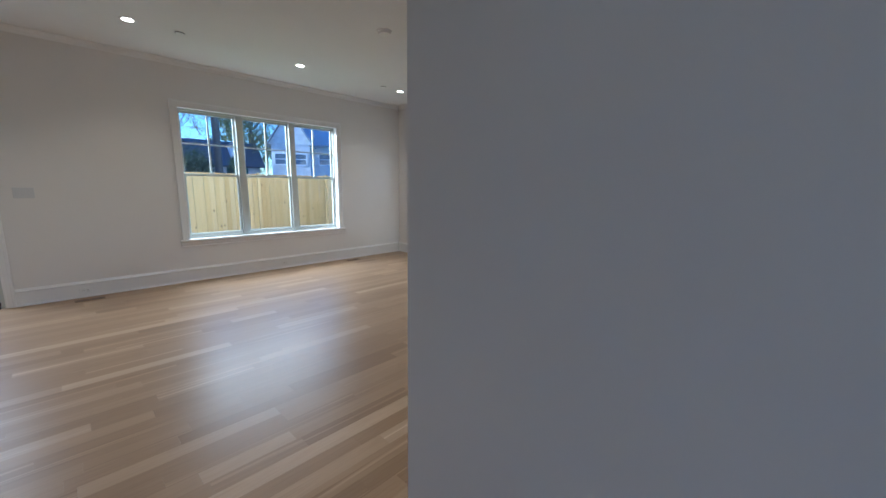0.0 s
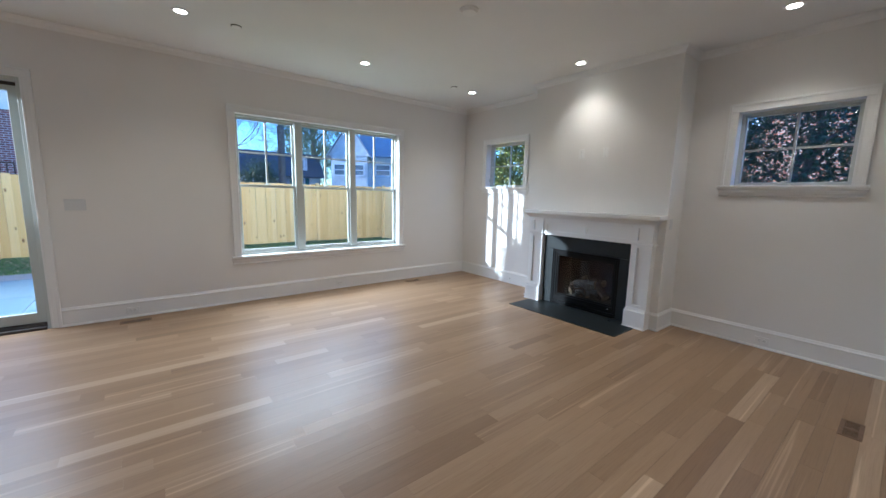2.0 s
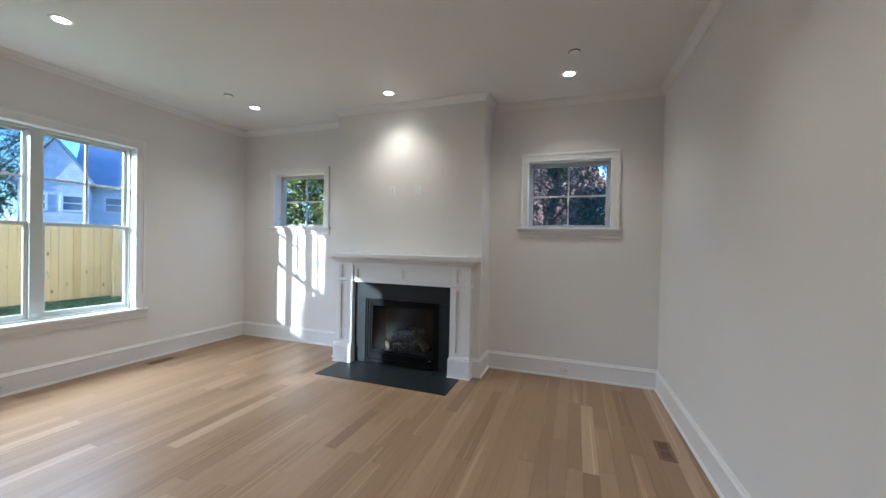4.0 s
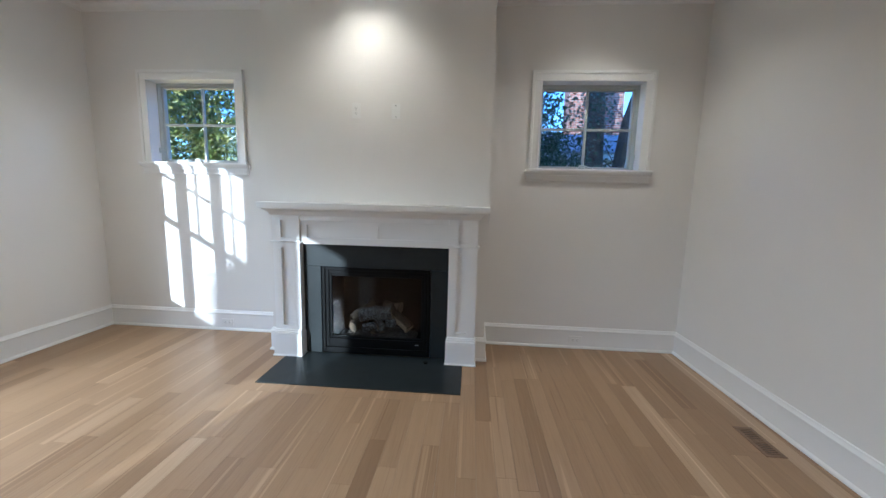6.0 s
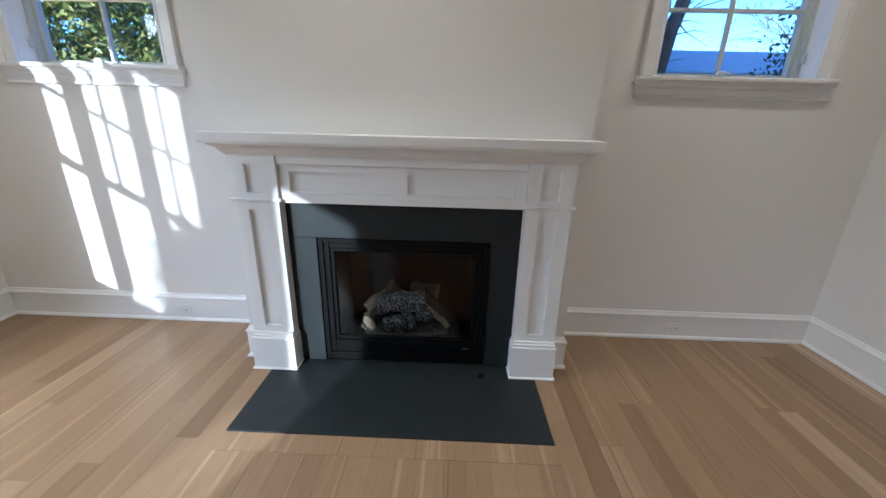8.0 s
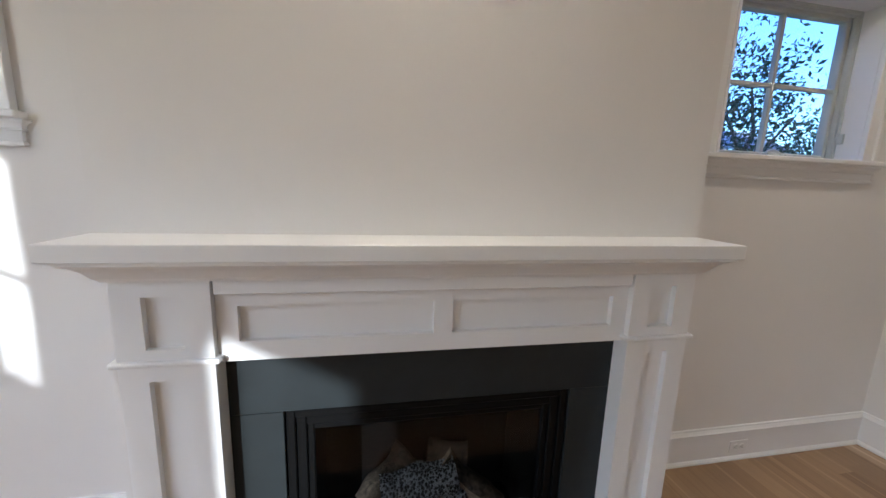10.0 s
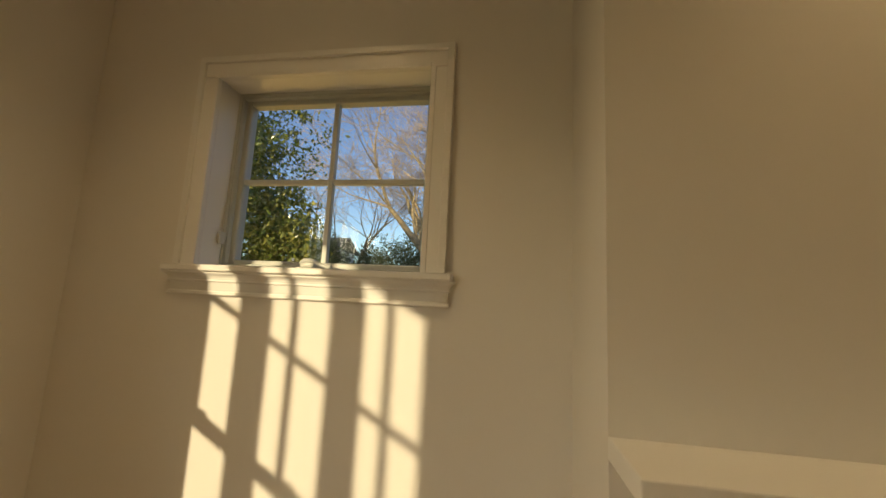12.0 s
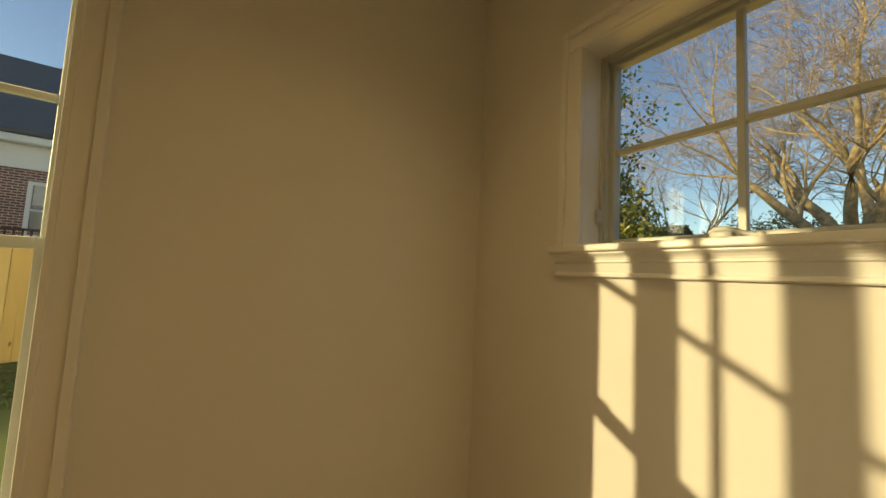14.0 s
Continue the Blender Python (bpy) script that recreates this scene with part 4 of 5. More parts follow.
def clumped(n_clumps, per, centre, radii, clump_r, seed, shape="ball", hollow=0.55):
    """Leaf places: clumps over a rough crown with gaps."""
    r = np.random.RandomState(seed)
    d = r.normal(size=(n_clumps, 3))
    d /= np.linalg.norm(d, axis=1)[:, None]
    rad = r.uniform(hollow, 1.0, n_clumps)[:, None] * (1 + 0.16 * r.normal(size=(n_clumps, 1)))
    p = d * rad
    if shape == "cone":
        z = r.uniform(-1, 1, n_clumps)
        ang = r.uniform(0, math.tau, n_clumps)
        w = (1 - z) / 2 * 0.95 + 0.10
        rr = w * np.sqrt(r.uniform(0.25, 1.0, n_clumps)) * (1 + 0.15 * r.normal(size=n_clumps))
        p = np.stack([rr * np.cos(ang), rr * np.sin(ang), z], 1)
    p = np.asarray(centre) + p * np.asarray(radii)
    off = r.normal(size=(n_clumps, per, 3)) * clump_r * r.uniform(0.5, 1.2, (n_clumps, 1, 1))
    return (p[:, None, :] + off).reshape(-1, 3)


def bare_tree(at, height, seed, label, group="", girth=0.4, fork=0.14, spread=0.62, depth=5, twig=TWIG, bark=BARK_G, stems=3, shoots=(4, 4, 4, 3, 3), leans=None):
    """Leafless tree: forked trunk, limbs and a haze of fine twigs."""
    r = random.Random(seed)
    root = thing("tree", at, label, "tree", group)
    lim_v, lim_f, tw_v, tw_f = [], [], [], []

    def grow(p, d, length, rad, lev):
        pts, rads = [p.copy()], [rad]
        steps = (6, 5, 4, 3, 2, 2, 2)[min(lev - 1, 6)]
        bend = Vector((r.gauss(0, 0.10), r.gauss(0, 0.10), 0.07 if lev < 4 else -0.05))
        for i in range(steps):
            d = (d + bend + Vector((r.gauss(0, 0.09), r.gauss(0, 0.09), r.gauss(0, 0.07)))).normalized()
            p = p + d * (length / steps)
            pts.append(p.copy())
            rads.append(max(rad * (1 - 0.55 * (i + 1) / steps), 0.008))
        thin = lev >= 4
        tube(tw_v if thin else lim_v, tw_f if thin else lim_f, pts, rads, 3 if thin else 7)
        if lev >= depth:
            return
        n = shoots[min(lev - 1, len(shoots) - 1)]
        for i in range(n):
            k = steps if i == 0 else r.randint(max(1, steps // 2), steps)
            along = (pts[k] - pts[k - 1]).normalized()
            side = Vector((r.gauss(0, 1), r.gauss(0, 1), r.gauss(0.12, 0.6)))
            side = (side - along * side.dot(along)).normalized()
            nd = (along + side * spread * (0.45 if i == 0 else r.uniform(0.8, 1.5))).normalized()
            grow(pts[k], nd, length * r.uniform(0.52, 0.76), max(rads[k] * (0.85 if i == 0 else r.uniform(0.42, 0.66)), 0.011), lev + 1)

    top = Vector((0, 0, height * fork))
    tube(lim_v, lim_f, [Vector((0, 0, -0.05)), Vector((0, 0, 0.15)), top * 0.5 + Vector((0.05, 0, 0)), top], [girth * 1.5, girth * 1.15, girth, girth * 0.95], 12)
    for i in range(stems):
        a = i * math.tau / stems + r.uniform(-0.4, 0.4)
        d = Vector((math.cos(a) * 0.55, math.sin(a) * 0.55, 1.0)) if leans is None else Vector(leans[i])
        grow(top - d.normalized() * 0.1, d.normalized(), height * 0.31, girth * r.uniform(0.50, 0.66), 1)
    for nm, v, f, mat, lab in (("trunk", lim_v, lim_f, bark, ""), ("crown", tw_v, tw_f, twig, "bare twigs")):
        me = bpy.data.meshes.new(nm)
        me.from_pydata([tuple(q) for q in v], [], f)
        me.materials.append(mat)
        for p in me.polygons:
            p.use_smooth = True
        ob = new(nm, me)
        ob.parent = root
        if lab:
            ob["label"] = lab
    return root


def evergreen(at, radii, seed, label, material, leaf=0.15, clumps=260, per=40, clump_r=0.28, lift=0.0, shape="ball", name="tree", category="tree", trunk_r=0.14, aspect=0.45):
    root = thing(name, at, label, category)
    vs, fs = [], []
    r = random.Random(seed)
    top = lift + radii[2] * 1.7
    tube(vs, fs, [Vector((r.gauss(0, 0.04) * i, r.gauss(0, 0.04) * i, -0.05 + top * i / 5)) for i in range(6)], [trunk_r * (1.2 - 0.2 * i) for i in range(6)], 8)
    for i in range(10):
        a, z = r.uniform(0, math.tau), lift + radii[2] * r.uniform(0.2, 1.2)
        e = Vector((math.cos(a) * radii[0] * 0.7, math.sin(a) * radii[1] * 0.7, z + radii[2] * 0.4))
        tube(vs, fs, [Vector((0, 0, z)), e * 0.5 + Vector((0, 0, z * 0.5)), e], [trunk_r * 0.4, trunk_r * 0.3, 0.01], 5)
    me = bpy.data.meshes.new("trunk")
    me.from_pydata([tuple(q) for q in vs], [], fs)
    me.materials.append(BARK_D)
    tr = new("trunk", me)
    tr.parent = root
    pts = clumped(clumps, per, (0, 0, lift + radii[2]), radii, clump_r, seed, shape)
    pts = pts[pts[:, 2] > 0.02]
    cr = new("crown", leaves_mesh("crown", pts, leaf, material, seed=seed, aspect=aspect))
    cr.parent = root
    return root


# patio of cut bluestone
patio = tagged(pbox("patio", (-10.95, XL - WT - 0.001, -7.5, 0.75, GZ - 0.1, -0.178), SAND, None, bevel=0), "blue-grey bluestone patio in mixed rectangles", "patio", kind="structure")
rp = random.Random(11)
taken, cellm = set(), 0.305
NX, NY = int(4.4 / cellm), int(8.2 / cellm)
stone_mesh = {}
for i in range(NX):
    for j in range(NY):
        if (i, j) in taken:
            continue
        for wi, wj in rp.sample([(2, 3), (3, 2), (2, 2), (1, 2), (2, 1), (3, 3), (1, 1)], 7):
            cells = [(i + a, j + b) for a in range(wi) for b in range(wj)]
            if all(c not in taken and c[0] < NX and c[1] < NY for c in cells):
                break
        else:
            wi, wj, cells = 1, 1, [(i, j)]
        taken.update(cells)
        if (wi, wj) not in stone_mesh:
            bm = bmesh.new()
            box(bm, 0, wi * cellm - 0.012, 0, wj * cellm - 0.012, -0.020, 0.012)
            soften(bm, 0.003, 1)
            bmesh.ops.recalc_face_normals(bm, faces=list(bm.faces))
            me = bpy.data.meshes.new("stone")
            bm.to_mesh(me)
            bm.free()
            me.materials.append(BLUESTONE)
            stone_mesh[wi, wj] = me
        ob = new("stone", stone_mesh[wi, wj])
        ob.location = (-10.94 + i * cellm, -7.45 + j * cellm, -0.178 + rp.uniform(0, 0.003))
        ob.parent = patio

# new pine board fence
picket_mesh = []
for k in range(5):
    w, h = 0.136 + 0.002 * k, 1.885 + 0.006 * k
    bm = bmesh.new()
    box(bm, -0.009, 0.009, 0, w, 0, h)
    soften(bm, 0.0025, 1)
    bmesh.ops.recalc_face_normals(bm, faces=list(bm.faces))
    me = bpy.data.meshes.new("board")
    bm.to_mesh(me)
    bm.free()
    me.materials.append(PINE)
    picket_mesh.append(me)


def fence(name, x, y, length, turn, label, posts):
    root = thing(name, (x, y, GZ), label, "fence")
    root.matrix_basis = Matrix.Translation((x, y, GZ)) @ Matrix.Rotation(turn, 4, "Z")
    u = 0.0
    while u < length:
        me = rp.choice(picket_mesh)
        ob = new("board", me)
        ob.parent = root
        ob.location = (rp.uniform(-0.002, 0.002), u, 0.02 + rp.uniform(-0.006, 0.006))
        ob.rotation_euler = (rp.gauss(0, 0.003), 0, 0)
        u += max(v.co.y for v in me.vertices) + 0.0025
    for z in (0.35, 1.0, 1.62):
        bm = bmesh.new()
        box(bm, -0.060, -0.012, 0, length, z, z + 0.085)
        ob = link("rail", bm, PINE)
        ob.parent = root
    for u in posts:
        bm = bmesh.new()
        box(bm, -0.045, 0.045, u - 0.045, u + 0.045, 0.0, 1.97)
        soften(bm, 0.004, 1)
        ob = link("post", bm, PINE)
        ob.parent = root
        ob.location = (0.022, 0, 0)
    return root


fence("fence", -13.5, -13.0, 20.6, 0.0, "new pale pine board fence with knots", [1.2 + 2.42 * i for i in range(8)])
fence("fence", -13.4, 7.62, 8.0, -math.pi / 2, "new pine fence return across the garden end", [0.05 + 2.42 * i for i in range(4)])

lit = np.random.RandomState(5)
pts = np.stack([lit.uniform(-13.4, -11.0, 2600), lit.uniform(-9, 7, 2600), np.full(2600, GZ + 0.012)], 1)
leaf_litter = new("leaf_litter", leaves_mesh("leaf_litter", pts, 0.075, DRYLEAF, flat=True, aspect=0.7))
tagged(leaf_litter, "scattered dry brown leaves on the grass", "leaves", kind="stuff")
blades = np.stack([lit.uniform(-13.4, -10.96, 16000), lit.uniform(-9, 7.4, 16000), np.full(16000, GZ + 0.025)], 1)
grass = new("grass", leaves_mesh("grass", blades, 0.09, leaf_mat("grass_blades", (0.08, 0.16, 0.04), (0.19, 0.26, 0.085), 0.7), aspect=0.12, seed=8))
tagged(grass, "short tufted green grass beside the fence", "grass", kind="stuff")


# ---- neighbouring houses ----
def house_box(parent, name, dims, material, bevel=0.0):
    return pbox(name, dims, material, parent, bevel=bevel)


def slab(name, pts, thick, material, parent):
    """Flat sloped slab from four corner points, thickened downwards."""
    bm = bmesh.new()
    top = [bm.verts.new(p) for p in pts]
    low = [bm.verts.new((p[0], p[1], p[2] - thick)) for p in pts]
    bm.faces.new(top)
    bm.faces.new(low)
    for i in range(len(pts)):
        j = (i + 1) % len(pts)
        bm.faces.new([top[i], top[j], low[j], low[i]])
    return part(name, bm, material, parent)


def facade_window(parent, x, y0, y1, z0, z1, sashes=True, blind=0.0, side=1, trim=0.10):
    """Window in a wall that faces +x (side 1): trim, sashes, pane, sill."""
    root = new("window")
    root.parent = parent
    root.matrix_parent_inverse = parent.matrix_world.inverted()
    def b(nm, dims, mat):
        ob = pbox(nm, dims, mat, None, bevel=0)
        ob.parent = root
        return ob
    bm = bmesh.new()
    for a0, a1, c0, c1 in ((y0 - trim, y0, z0 - trim, z1 + trim), (y1, y1 + trim, z0 - trim, z1 + trim), (y0, y1, z1, z1 + trim), (y0, y1, z0 - trim, z0)):
        box(bm, x - 0.05, x + 0.06, a0, a1, c0, c1)
    ob = link("frame", bm, SIDING_TRIM)
    ob.parent = root
    b("pane", (x - 0.03, x + 0.012, y0, y1, z0, z1), FARGLASS)
    if sashes:
        b("meeting_rail", (x + 0.013, x + 0.035, y0, y1, (z0 + z1) / 2 - 0.03, (z0 + z1) / 2 + 0.03), SIDING_TRIM)
    if blind:
        b("blind", (x + 0.0125, x + 0.0128, y0 + 0.02, y1 - 0.02, z1 - (z1 - z0) * blind, z1), BLIND)
    return root


SIDING_TRIM = paint("exterior_trim", (0.84, 0.87, 0.90), 0.5, 0.05)
hx = -20.0
bh = thing("brick_house", (hx - 4, -6, GZ), "red brick house with white windows and dark roof", "house")
house_box(bh, "wall", (hx - 8, hx, -16.0, 2.6, GZ, 3.95), BRICK)
house_box(bh, "frieze_board", (hx - 8.05, hx + 0.06, -16.05, 2.65, 3.952, 4.62), SIDING_TRIM)
house_box(bh, "gutter", (hx + 0.0, hx + 0.36, -16.2, 2.8, 4.622, 4.84), SIDING_TRIM, 0.03)
slab("roof", [(hx + 0.4, -16.3, 4.97), (hx + 0.4, 2.9, 4.97), (hx - 4.2, 2.9, 8.62), (hx - 4.2, -16.3, 8.62)], 0.12, SHINGLE, bh)
slab("roof", [(hx - 4.2, -16.3, 8.62), (hx - 4.2, 2.9, 8.62), (hx - 8.6, 2.9, 4.97), (hx - 8.6, -16.3, 4.97)], 0.12, SHINGLE, bh)
for a, c in ((2.55, 2.6), (-16.0, -15.95)):
    bm = bmesh.new()
    vs = [bm.verts.new((px, py, pz)) for py in (a, c) for px, pz in ((hx, 4.621), (hx - 8, 4.621), (hx - 4.1, 8.35))]
    for f in ((0, 1, 2), (5, 4, 3), (0, 3, 4, 1), (1, 4, 5, 2), (2, 5, 3, 0)):
        bm.faces.new([vs[i] for i in f])
    part("gable", bm, BRICK, bh)
facade_window(bh, hx, -5.25, -4.56, 1.95, 3.52, blind=0.45)
facade_window(bh, hx, -2.56, -2.05, 2.42, 3.52, blind=0.3)
facade_window(bh, hx, -8.4, -7.7, 2.1, 3.52, blind=0.5)
facade_window(bh, hx, 0.2, 0.8, 2.1, 3.52, blind=0.4)
hd = pbox("door", (hx - 0.02, hx + 0.05, -4.40, -3.58, 1.21, 3.60), SIDING_TRIM, bh)
for z0, z1 in ((2.35, 3.45), (1.35, 2.2)):
    ob = pbox("door_panel", (hx + 0.051, hx + 0.06, -4.27, -3.71, z0, z1), BLIND if z0 < 2 else FARGLASS, None, bevel=0)
    ob.parent = hd
for y0, y1, z1 in ((-5.35, -3.5, 3.62), (-2.75, -1.9, 3.62)):
    for i in range(int((y1 - y0) / 0.078)):
        yy = y0 + i * 0.078
        pbox("soldier_brick", (hx + 0.004, hx + 0.016, yy, yy + 0.066, z1 + 0.04, z1 + 0.245), BRICK, bh, bevel=0)

deck = thing("deck", (hx + 1.2, -3, GZ), "dark stained timber deck with baluster railing", "deck")
pbox("deck_floor", (hx + 0.05, hx + 2.4, -5.6, 1.6, 1.06, 1.18), DECKWOOD, deck)
for y in (-5.5, -3.8, -2.1, -0.4, 1.3):
    pbox("post", (hx + 2.28, hx + 2.38, y, y + 0.1, GZ, 2.10), DECKWOOD, deck)
pbox("handrail", (hx + 2.24, hx + 2.42, -5.6, 1.6, 2.101, 2.15), DECKWOOD, deck)
pbox("bottom_rail", (hx + 2.31, hx + 2.35, -5.6, 1.6, 1.28, 1.34), DECKWOOD, deck)
y = -5.36
while y < 1.5:
    pbox("baluster", (hx + 2.315, hx + 2.345, y, y + 0.035, 1.341, 2.10), DECKWOOD, deck, bevel=0)
    y += 0.145
lad = thing("ladder", (hx + 0.6, -4.0, 1.18), "red fibreglass extension ladder leaning on the eaves", "ladder")
lo_end, hi_end = Vector((hx + 1.1, 0, 1.19)), Vector((hx + 0.40, 0, 5.4))
for y in (-4.22, -3.80):
    vs, fs = [], []
    tube(vs, fs, [lo_end + Vector((0, y, 0)), hi_end + Vector((0, y + 0.2, 0))], [0.035, 0.035], 4)
    me = bpy.data.meshes.new("rail")
    me.from_pydata([tuple(q) for q in vs], [], fs)
    me.materials.append(REDPAINT)
    ob = new("rail", me)
    ob.parent = lad
    ob.matrix_parent_inverse = Matrix.Translation((-(hx + 0.6), 4.0, -1.18))
for i in range(13):
    t = (i + 0.6) / 13.5
    p = lo_end.lerp(hi_end, t)
    pbox("rung", (p.x - 0.016, p.x + 0.016, -4.20 + 0.2 * t, -3.82 + 0.2 * t, p.z - 0.016, p.z + 0.016), ALU, lad, bevel=0)

wx = -30.0
wh = thing("white_house", (wx - 4, 16, GZ), "white sided house with a front gable and grey roof", "house")
house_box(wh, "wall", (wx - 8, wx, 14.4, 24.0, GZ, 4.55), SIDING)
house_box(wh, "porch_wall", (wx - 8, wx + 1.4, 11.75, 14.5, GZ, 4.35), SIDING)
bm = bmesh.new()
gx = wx + 1.45
vs = [bm.verts.new((px, py, pz)) for px in (gx, gx - 6.0) for py, pz in ((11.55, 4.351), (14.70, 4.351), (13.12, 6.75))]
for f in ((0, 1, 2), (5, 4, 3), (0, 3, 4, 1)):
    bm.faces.new([vs[i] for i in f])
part("gable", bm, SIDING, wh)
slab("roof", [(gx + 0.2, 11.40, 4.30), (gx + 0.2, 13.12, 6.95), (gx - 6.2, 13.12, 6.95), (gx - 6.2, 11.40, 4.30)], 0.14, GREYROOF, wh)
slab("roof", [(gx + 0.2, 13.12, 6.95), (gx + 0.2, 14.85, 4.30), (gx - 6.2, 14.85, 4.30), (gx - 6.2, 13.12, 6.95)], 0.14, GREYROOF, wh)
slab("roof", [(wx + 0.4, 13.6, 4.52), (wx + 0.4, 24.3, 4.52), (wx - 3.8, 24.3, 8.0), (wx - 3.8, 13.6, 8.0)], 0.14, GREYROOF, wh)
slab("roof", [(wx - 3.8, 13.6, 8.0), (wx - 3.8, 24.3, 8.0), (wx - 8.4, 24.3, 4.52), (wx - 8.4, 13.6, 4.52)], 0.14, SHINGLE, wh)
facade_window(wh, wx + 1.4, 12.0, 12.75, 2.9, 3.65)
facade_window(wh, wx + 1.4, 13.45, 14.2, 2.9, 3.65)
facade_window(wh, wx, 15.1, 16.2, 3.0, 3.8)
facade_window(wh, wx, 17.0, 17.7, 2.0, 2.75)
house_box(wh, "frieze_board", (wx - 8.05, wx + 0.08, 14.71, 24.05, 4.20, 4.549), SIDING_TRIM)
wh.matrix_basis = Matrix.Translation((-28.6, 13.1, 0)) @ Matrix.Rotation(radians(-32), 4, "Z") @ Matrix.Translation((28.6, -13.1, 0)) @ wh.matrix_basis

dx_ = -33.0
dh = thing("dark_roof_house", (dx_ - 4, 5, GZ), "low white house with a dark roof and dormers", "house")
house_box(dh, "wall", (dx_ - 8, dx_, -2.0, 12.4, GZ, 2.85), SIDING)
slab("roof", [(dx_ + 0.4, -2.4, 2.80), (dx_ + 0.4, 12.7, 2.80), (dx_ - 1.4, 12.7, 4.75), (dx_ - 1.4, -2.4, 4.75)], 0.14, SHINGLE, dh)
slab("roof", [(dx_ - 1.4, -2.4, 4.75), (dx_ - 1.4, 12.7, 4.75), (dx_ - 8, 12.7, 4.2), (dx_ - 8, -2.4, 4.2)], 0.14, SHINGLE, dh)
for y in (10.3, 5.2):
    house_box(dh, "dormer", (dx_ - 1.4, dx_ - 0.05, y, y + 1.05, 3.2, 4.35), SIDING)
    slab("dormer_roof", [(dx_ + 0.05, y - 0.1, 4.36), (dx_ + 0.05, y + 0.52, 4.72), (dx_ - 1.4, y + 0.52, 4.72), (dx_ - 1.4, y - 0.1, 4.36)], 0.05, SHINGLE, dh)
    slab("dormer_roof", [(dx_ + 0.05, y + 0.53, 4.72), (dx_ + 0.05, y + 1.15, 4.36), (dx_ - 1.4, y + 1.15, 4.36), (dx_ - 1.4, y + 0.53, 4.72)], 0.05, SHINGLE, dh)
    facade_window(dh, dx_ - 0.05, y + 0.33, y + 0.72, 3.45, 4.1)
for y in (10.0, 6.8, 3.6):
    facade_window(dh, dx_, y + 0.35, y + 1.0, 1.6, 2.55)
    for s in (y - 0.10, y + 1.12):
        pbox("shutter", (dx_ + 0.001, dx_ + 0.05, s, s + 0.33, 1.5, 2.65), TEAL, dh)

gh = thing("gable_brick_house", (-2.4, 19, GZ), "orange brick gabled house with a tall chimney", "house")
bm = bmesh.new()
pr = [(-4.9, GZ), (0.1, GZ), (0.1, 3.1), (-2.4, 6.0), (-4.9, 3.1)]
f0 = [bm.verts.new((x, 16.0, z)) for x, z in pr]
f1 = [bm.verts.new((x, 24.0, z)) for x, z in pr]
bm.faces.new(f0)
bm.faces.new(f1)
for i in range(5):
    bm.faces.new([f0[i], f0[(i + 1) % 5], f1[(i + 1) % 5], f1[i]])
part("wall", bm, BRICK2, gh)
slab("roof", [(0.4, 15.8, 2.95), (0.4, 24.2, 2.95), (-2.4, 24.2, 6.2), (-2.4, 15.8, 6.2)], 0.12, GREYROOF, gh)
slab("roof", [(-2.4, 15.8, 6.2), (-2.4, 24.2, 6.2), (-5.2, 24.2, 2.95), (-5.2, 15.8, 2.95)], 0.12, GREYROOF, gh)
slab("rake_board", [(0.42, 15.72, 2.90), (0.42, 15.795, 2.90), (-2.4, 15.795, 6.15), (-2.4, 15.72, 6.15)], 0.24, SIDING_TRIM, gh)
slab("rake_board", [(-5.22, 15.72, 2.90), (-5.22, 15.795, 2.90), (-2.4, 15.795, 6.15), (-2.4, 15.72, 6.15)], 0.24, SIDING_TRIM, gh)
house_box(gh, "rear_wing", (0.102, 5.0, 16.0, 23.8, GZ, 2.7), BRICK2)
slab("wing_roof", [(0.45, 15.8, 2.9), (5.3, 15.8, 2.9), (5.3, 20.0, 4.1), (0.45, 20.0, 4.1)], 0.12, GREYROOF, gh)
house_box(gh, "chimney", (0.49, 2.29, 15.3, 15.999, GZ, 8.6), BRICK2)

gs = thing("garage", (3.4, 13.2, GZ), "low white sided garage with a grey roof", "garage")
house_box(gs, "wall", (-0.8, 7.5, 12.6, 14.6, GZ, 2.45), SIDING)
house_box(gs, "fascia", (-1.0, 7.7, 12.35, 14.8, 2.451, 2.58), SIDING_TRIM)
slab("roof", [(-1.05, 12.3, 2.635), (7.75, 12.3, 2.635), (7.75, 13.6, 3.27), (-1.05, 13.6, 3.27)], 0.05, GREYROOF, gs)
slab("roof", [(-1.05, 13.605, 3.27), (7.75, 13.605, 3.27), (7.75, 14.85, 2.635), (-1.05, 14.85, 2.635)], 0.05, GREYROOF, gs)

sh = thing("white_shed", (-16.0, 27, GZ), "far white shed half hidden by shrubs", "shed")
house_box(sh, "wall", (-17.5, -14.6, 25.0, 28.0, GZ, 4.2), SIDING)
slab("roof", [(-17.8, 24.8, 4.2), (-14.3, 24.8, 4.2), (-14.3, 26.5, 5.1), (-17.8, 26.5, 5.1)], 0.1, SHINGLE, sh)
slab("roof", [(-17.8, 26.51, 5.1), (-14.3, 26.51, 5.1), (-14.3, 28.2, 4.2), (-17.8, 28.2, 4.2)], 0.1, SHINGLE, sh)
rh = thing("far_house", (-4.6, 30, GZ), "far dark house behind the large tree", "house")
house_box(rh, "wall", (-6.8, -2.5, 28.5, 34.0, GZ, 3.0), SIDING)
slab("roof", [(-7.1, 28.2, 3.0), (-2.2, 28.2, 3.0), (-2.2, 31.2, 4.7), (-7.1, 31.2, 4.7)], 0.12, SHINGLE, rh)
